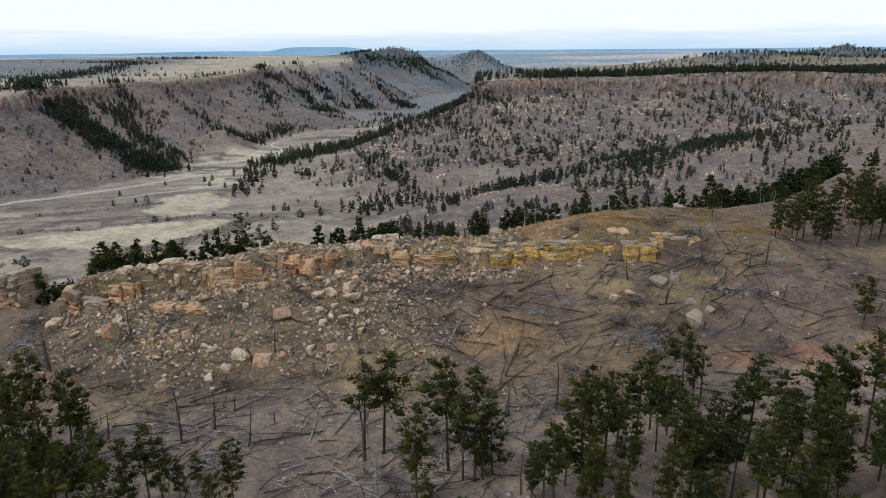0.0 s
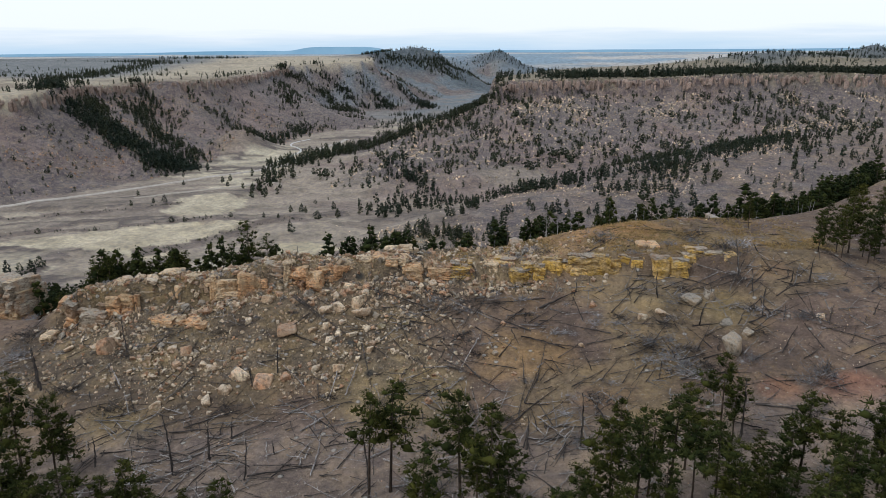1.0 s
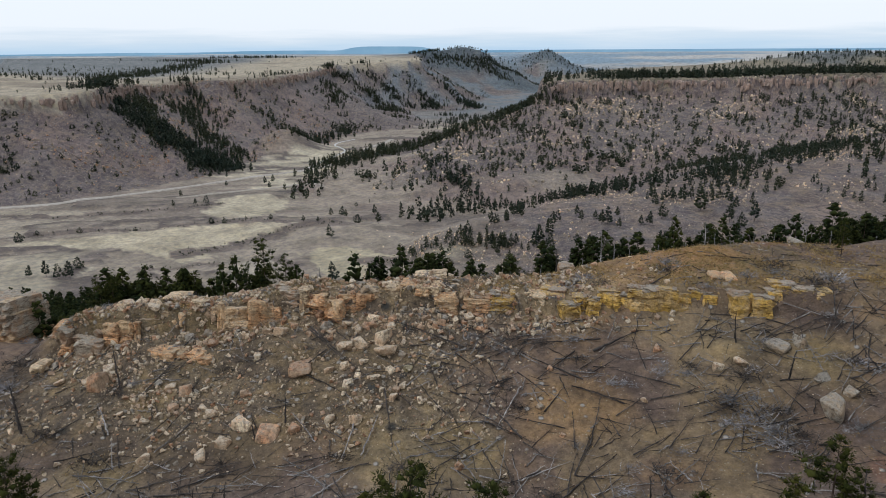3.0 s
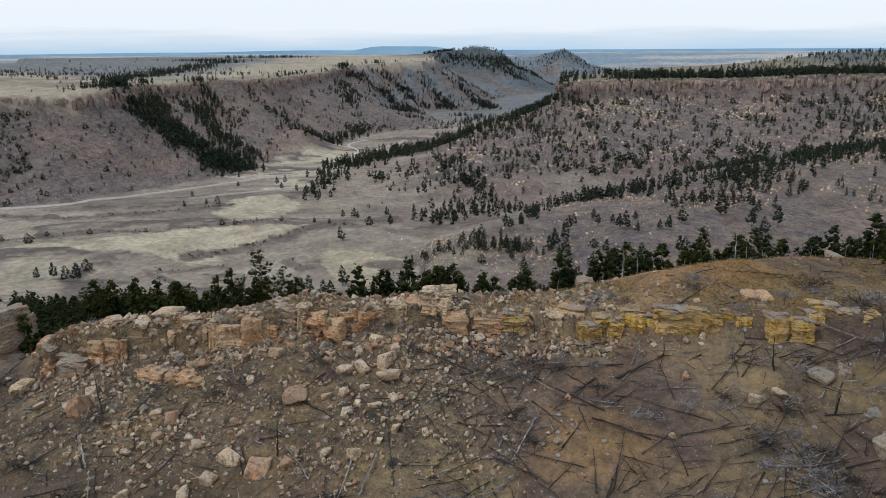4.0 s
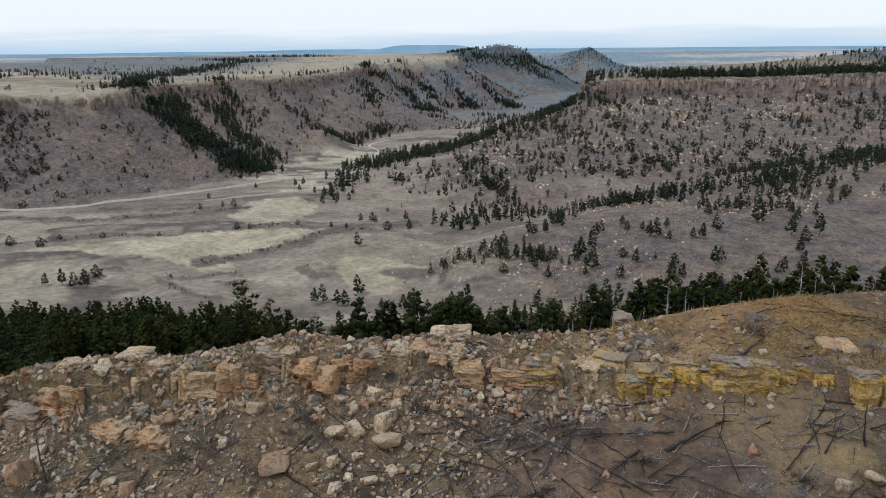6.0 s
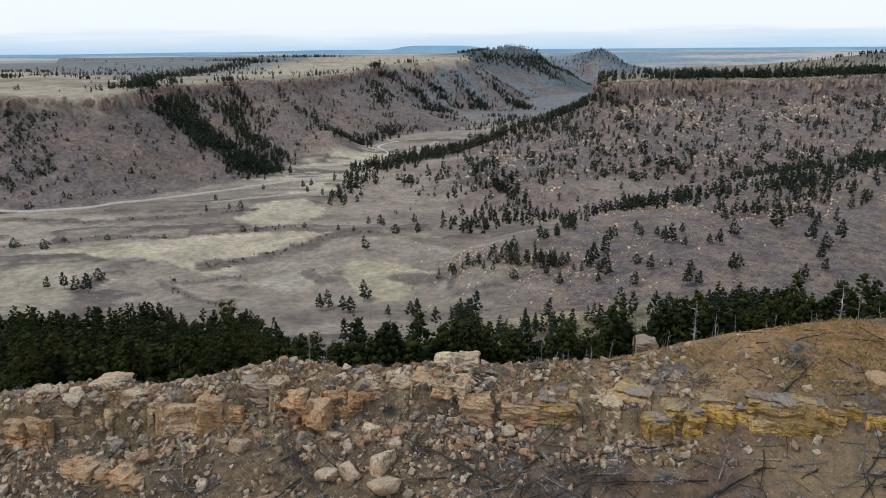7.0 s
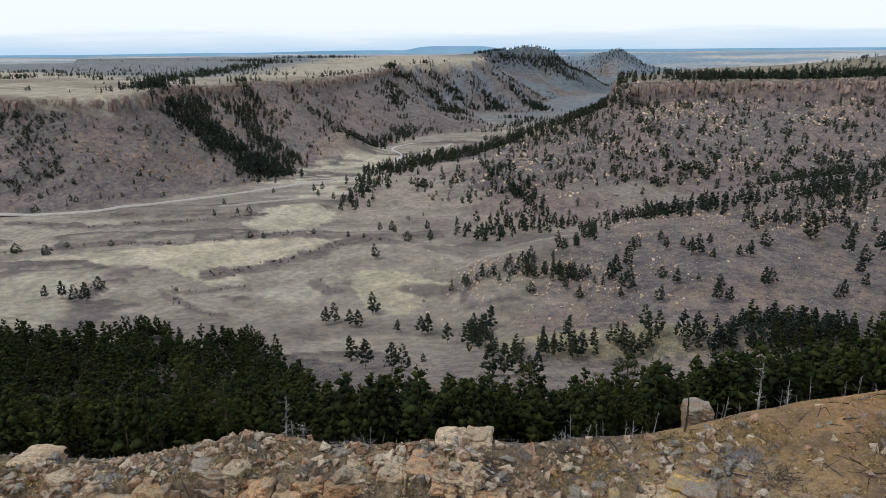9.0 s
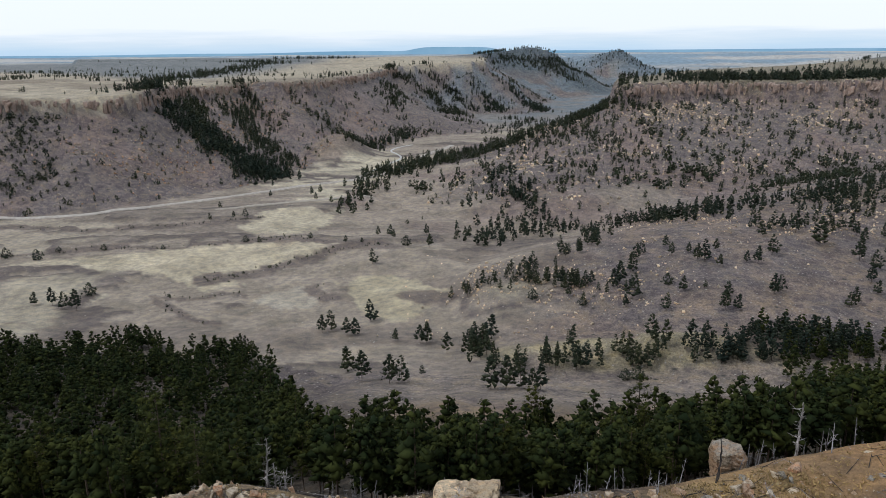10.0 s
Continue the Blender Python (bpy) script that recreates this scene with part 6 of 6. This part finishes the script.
for i, (x, y) in enumerate(sow(70, (-94, 32, 156, 196), lambda x, y: 1.0 * (np.abs(y - crest_y(x) + 1.5) < 3.0) * (x > -70) * (0.25 + 0.75 * (x < -6)) * (np.hypot(x - 15, y - 191) > 6) + 0.45 * ((y > ledge_y(x)) & (y < crest_y(x)) & (x < -20)) + 0.08 * ((y > ledge_y(x)) & (y < crest_y(x)) & (x < 10)), 79)):
    k = rnd.choice((0, 0, 1, 3, 3))
    s = rnd.uniform(0.6, 1.2) + 1.6 * rnd.random() ** 2
    ob = tagged(new("boulder", STONES[k][rnd.choice((2, 0, 5, 3))]), LOOK[k] + " along the crest", "boulder", "rocks of the crest")
    ob.matrix_world = pose(float(x), float(y), height(float(x), float(y)) - s * 0.08, rnd.uniform(-10, 10), rnd.uniform(-10, 10), rnd.uniform(0, 360)) @ Matrix.Diagonal((s * 1.25, s, s * rnd.uniform(0.7, 1.0), 1))


def rubble(x, y):
    return smooth(-98, -85, x) * (1 - smooth(-18, 8, x)) * smooth(122, 140, y) * (1 - smooth(168, 176, y)) * (0.3 + 0.7 * smooth(-0.1, 0.5, fbm(x, y, 14, 3, 3))) + 0.04 * (y > 120)


def loose(n, seed, lo, hi, box, keep, mat_k, sink):
    """Loose stones in one mesh."""
    q = np.random.RandomState(seed)
    shapes = []
    for s in range(6):
        me = hull_stone("stone", 700 + s, ROCKS[0], (1, 0.8, 0.65), 10, 0.5, 0)
        shapes.append((np.array([v.co[:] for v in me.vertices]), [list(f.vertices) for f in me.polygons]))
        bpy.data.meshes.remove(me)
    xy = sow(n, box, keep, seed)
    z = land(xy[:, 0], xy[:, 1])
    V, Fc, S, m = [], [], [], 0
    for (x, y), h in zip(xy, z):
        v, f = shapes[q.randint(6)]
        s = lo + (hi - lo) * q.rand() ** 2.5
        R = np.array(Euler(q.uniform(-3, 3, 3)).to_matrix())
        V.append((v * s) @ R.T + np.array([x, y, h + s * sink]))
        Fc += [[i + m for i in g] for g in f]
        S += [int(q.choice(mat_k))] * len(f)
        m += len(v)
    return mesh_from("loose_stones", np.concatenate(V), Fc, list(LOOSE), S)


for i, (x, y) in enumerate(np.concatenate([sow(90, (-98, 10, 122, 172), rubble, 78), sow(75, (-92, -4, 148, 166), lambda x, y: np.exp(-((y - ledge_y(x) + 2.5) / 3.2) ** 2) * (0.35 + 0.65 * smooth(-0.1, 0.3, fbm(x, y, 10, 3, 1))), 178)])):
    k = rnd.choice((0, 0, 1, 1, 3))
    s = rnd.uniform(0.7, 1.1) + (1.1 if i < 90 else 1.9) * rnd.random() ** (3 if i < 90 else 2)
    ob = tagged(new("boulder", STONES[k][i % 6]), LOOK[k] + " among the rubble", "boulder", "boulders on the slope")
    ob.matrix_world = pose(float(x), float(y), height(float(x), float(y)) + s * 0.15, rnd.uniform(-25, 25), rnd.uniform(-25, 25), rnd.uniform(0, 360)) @ Matrix.Diagonal((s, s, s, 1))
tagged(new("loose_stones", loose(5600, 81, 0.16, 1.25, (-98, 12, 120, 176), rubble, (0, 0, 0, 1, 3), 0.12)), "pale loose stones scattered on the slope", "stones", kind="stuff")
tagged(new("loose_stones", loose(2300, 86, 0.28, 1.9, (-92, 34, 152, 184), lambda x, y: (y > ledge_y(x) - 6) * (y < crest_y(x) + 1) * (0.08 + 0.92 * smooth(26, 8, x)) * (0.4 + 0.6 * smooth(-0.1, 0.4, fbm(x, y, 9, 3, 2))), (0, 0, 0, 1, 1, 3), 0.12)), "pale broken slabs along the rocky crest", "stones", kind="stuff")
tagged(new("loose_stones", loose(1800, 82, 0.12, 0.5, (-100, 110, 85, 205), lambda x, y: 0.2 + 0.8 * smooth(0.1, 0.6, fbm(x, y, 20, 3, 5)), (0, 3, 3, 1), 0.1)), "small stones strewn over bare earth", "stones", kind="stuff")
tagged(new("loose_stones", loose(1700, 83, 0.7, 2.8, (-110, 330, 430, 760), lambda x, y: spur_keep(x, y) + along(TIP, 9, 1)(x, y) * 3.0 + 0.5 * np.exp(-((x - 15) / 30) ** 2 - ((y - 470) / 14) ** 2), (0, 0, 3), 0.12)), "pale rocks strewn over a grassy spur", "stones", kind="stuff")


tagged(new("loose_stones", loose(5200, 89, 1.3, 5.0, (-150, 700, 640, 1260), lambda x, y: np.where(inside(x, y, BASE_R) & ~inside(x, y, RIM_R), (0.12 + 0.9 * smooth(0.2, 0.7, fbm(x + 300, y, 60, 4, 2))) * smooth(50, 120, seg_dist(x, y, BASE_R, True)[0]) + 0.8 * np.exp(-((x - 95) / 30) ** 2 - ((y - 1085) / 35) ** 2), 0), (3, 3, 0), 0.1)), "pale scree and boulders on the mesa slope", "stones", kind="stuff")
tagged(new("loose_stones", loose(3400, 90, 1.1, 4.0, (-750, -230, 640, 1320), lambda x, y: np.where(slope_l(x, y) > 0, 0.1 + 0.9 * smooth(0.1, 0.6, fbm(x + 700, y, 60, 4, 3)), 0), (1, 3, 3), 0.05)), "brown scree and boulders below the plateau", "stones", kind="stuff")


def sticks(n, seed, box, keep, lo, hi, rad, mat):
    """Twigs and thin poles on the ground, in one mesh."""
    q = np.random.RandomState(seed)
    bits = []
    xy = sow(n, box, keep, seed)
    for x, y in xy:
        ln, a = q.uniform(lo, hi), q.uniform(0, 6.28)
        e = (x + ln * math.cos(a), y + ln * math.sin(a))
        bits.append(tube([(x, y, height(x, y) + 0.05), (e[0], e[1], height(*e) + q.uniform(0.05, 0.3))], [rad, rad * 0.4], 3))
    return mesh_from("dead_twigs", *join(bits), [mat])


tagged(new("dead_twigs", sticks(1100, 84, (-100, 105, 86, 205), lambda x, y: 0.35 + 0.65 * smooth(0.0, 0.5, fbm(x, y, 16, 3, 6)), 0.8, 3.2, 0.035, TWIG)), "thin grey dead branches strewn on the ground", "twigs", kind="stuff")
tagged(new("dead_twigs", sticks(800, 85, (-100, 100, 96, 190), lambda x, y: 0.35 + 0.65 * smooth(0.0, 0.5, fbm(x, y, 16, 3, 6)), 1.5, 4.5, 0.06, CHAR)), "thin blackened branches strewn on the ground", "twigs", kind="stuff")

def saplings(n, seed, box, keep, lo, hi):
    """Thin bare grey saplings, in one mesh."""
    q = np.random.RandomState(seed)
    bits = []
    for x, y in sow(n, box, keep, seed):
        z, h = height(x, y), q.uniform(lo, hi)
        top = (x + q.uniform(-0.5, 0.5), y + q.uniform(-0.5, 0.5), z + h)
        bits.append(tube([(x, y, z - 0.1), top], [0.09, 0.03], 3))
        for _ in range(5):
            u = q.uniform(0.3, 0.9)
            p = Vector((x + (top[0] - x) * u, y + (top[1] - y) * u, z + h * u))
            bits.append(tube([p, p + Vector((q.uniform(-1, 1), q.uniform(-1, 1), q.uniform(0.2, 1.0))) * 0.35 * h * (1.1 - u)], [0.05, 0.015], 3))
    return mesh_from("bare_saplings", *join(bits), [TWIG])


tagged(new("bare_saplings", saplings(260, 87, (-60, 190, 380, 450), lambda x, y: along(FOOT, 10, 5)(x, y) + 1.0 * inside(x, y, FOOT_WOOD), 2.0, 4.5)), "bare grey saplings along the foot of the slope", "saplings", kind="stuff")
tagged(new("bare_saplings", saplings(170, 88, (-60, 110, 180, 255), lambda x, y: 1.0 * (y > crest_y(x) + 2) * (y < crest_y(x) + 24), 1.5, 4.0)), "bare grey saplings behind the crest", "saplings", kind="stuff")
for bx, by, bh in ((24, 386, 6.0), (19, 385, 5.0)):
    lone_tree(ROUND[1], bh, "juniper", "low dark juniper on a grassy mound", "bush", bx, by, 40 * bh)


def tufts(n, seed, box, keep, spread, count):
    """Dry grass in tufts, in one mesh."""
    xy = sow(n, box, keep, seed)
    q = np.random.RandomState(seed)
    v, f = blades(np.column_stack([xy, land(xy[:, 0], xy[:, 1]) + 0.02]), spread * q.uniform(0.6, 1.4, len(xy)), count, 0.9, 0.16, q)
    return mesh_from("dry_grass", v, f, [STRAW])


tagged(new("dry_grass", tufts(6500, 187, (-90, 90, 158, 200), lambda x, y: (y > ledge_y(x)) * (y < crest_y(x) + 2) * (0.2 + 0.8 * smooth(-0.2, 0.4, fbm(x, y, 9, 3, 4))), 0.46, 7)), "tufts of dry orange-brown grass on the knoll", "grass", kind="stuff")
tagged(new("dry_grass", tufts(3800, 188, (-95, 95, 112, 172), lambda x, y: 0.1 + 0.9 * smooth(0.05, 0.5, fbm(x, y, 13, 3, 5)), 0.28, 5)), "sparse tufts of dry grass on the stony slope", "grass", kind="stuff")

# outcrops along the ledge, stone by stone
LEDGE = [[ledge_stone(800 + 10 * k + s, mat, 7, 0.05, 0.06) for s in range(7)] for k, mat in enumerate(ROCKS)]
CAPS = [[ledge_stone(900 + 10 * k + s, mat, 3, 0.07, 0.06) for s in range(5)] for k, mat in enumerate(ROCKS)]
OUT_LOOK = ("pale bedded sandstone outcrop along the ledge", "orange bedded sandstone outcrop along the ledge", "yellow bedded sandstone outcrop with a grey cap", "grey weathered sandstone outcrop")
ledge_run = []
OUTCROPS = [(x, float(y) + (interp(x, (-45, 2.0), (-20, 2.8), (0, 4.2), (60, 4.6)) if x > -45 else (-4.0 if x < -70 and y > 158 and x > -100 else 0.0)), w, h, k) for x, y, w, h, k in OUTCROPS_A + OUTCROPS_B]
held = sorted((o[0] - o[2] / 2, o[0] + o[2] / 2) for o in OUTCROPS if abs(o[1] - float(ledge_y(o[0]))) < 4.5)
at_x = -93.0
for lo_x, hi_x in held + [(62.0, 63.0)]:
    while lo_x - at_x > 0.7 and at_x < 60:
        wide = min(rnd.uniform(3.0, 7.0), lo_x - at_x + 0.3)
        kind_k = rnd.choice((3, 1, 1)) if at_x < -72 else (rnd.choice((0, 1, 0, 3)) if at_x < -8 else rnd.choice((2, 2, 2, 0)))
        ledge_run.append((at_x + wide / 2, float(ledge_y(at_x + wide / 2)) + rnd.uniform(0.0, 1.2), wide, rnd.uniform(3.4, 5.2), kind_k))
        if at_x < -22 and rnd.random() < 0.4:
            ledge_run.append((at_x + wide / 2 + rnd.uniform(-2, 2), float(ledge_y(at_x)) - rnd.uniform(4, 9), max(2.0, wide * 0.7), rnd.uniform(1.5, 2.6), rnd.choice((0, 1, 1))))
        at_x += wide - 0.2
    at_x = max(at_x, hi_x)
for x, y, w, h, k in OUTCROPS + ledge_run:
    ob = tagged(new("rock_outcrop"), OUT_LOOK[k], "rock outcrop", "outcrops of the ledge")
    turn = rnd.uniform(-14, 14)
    z0 = min(height(x - w / 2, y - 0.6), height(x + w / 2, y - 0.6), height(x, y - 0.8)) - 0.9
    y = y + 0.4
    ob.matrix_world = pose(x, y, z0, 0, 0, turn)
    tall = min(h + 2.0, max(1.8, height(x, y + 2.6) - z0 + rnd.uniform(0.0, 0.7))) if h < 7 else h * 0.92 + 0.7
    s = -w / 2
    while s < w / 2 - 0.4:
        # great blocks between upright joints, with thinner broken beds on top
        b = min(rnd.uniform(2.4, 5.6) * (1.3 if h > 7 else 1.0), w / 2 - s + 0.5)
        top = tall * rnd.uniform(0.8, 1.06)
        dp = rnd.uniform(4.0, 5.4) * (2.0 if h > 6 else 1.0)
        fwd = rnd.uniform(-0.7, 0.5)
        body = top * (rnd.uniform(0.78, 0.9) if k == 2 else rnd.uniform(0.85, 1.0))
        beds = 3 if h > 7 else (2 if body > 2.6 and rnd.random() < 0.45 else 1)
        for e in range(beds):
            tone = k if h < 7 else (1 if e == 0 else 3)
            st = part("stone", LEDGE[tone][rnd.randrange(7)], ob)
            st.matrix_local = pose(s + b / 2 + rnd.uniform(-0.15, 0.15) * (beds - 1), dp / 2 - 1.1 + fwd + 0.25 * e + rnd.uniform(-0.2, 0.2) * (beds - 1), body * (e + 0.5) / beds, rnd.uniform(-3, 3), rnd.uniform(-3, 3), rnd.uniform(-8, 8)) @ Matrix.Diagonal((b * 1.06, dp, body / beds * 1.06, 1))
        z, lay = body * 0.97, 0
        while z < top - 0.15 and lay < (2 if k == 2 else 1):
            t, u = rnd.uniform(0.25, 0.5), s - 0.1
            while u < s + b - 0.3:
                c = min(rnd.uniform(1.0, 3.2), s + b - u + 0.2)
                if rnd.random() < (0.85 if k == 2 else 0.5):
                    mat_k = rnd.choice((3, 3, k)) if k == 2 else rnd.choice((k, 3, 0))
                    st = part("stone", CAPS[mat_k][rnd.randrange(5)], ob)
                    st.matrix_local = pose(u + c / 2, dp / 3 - 1.0 + fwd + 0.15 * lay + rnd.uniform(-0.25, 0.4), z + t / 2, rnd.uniform(-5, 5), rnd.uniform(-5, 5), rnd.uniform(-16, 16)) @ Matrix.Diagonal((c * 1.08, dp * rnd.uniform(0.4, 0.65), t * 1.15, 1))
                u += c
            z += t * 0.92
            lay += 1
        s += b * 0.98

big = tagged(new("boulder", LEDGE[3][2]), "large squared pale grey boulder behind the crest", "boulder")
big.matrix_world = pose(14.9, 192.4, 67.3, 2, -3, 8) @ Matrix.Diagonal((3.8, 3.2, 4.1, 1))
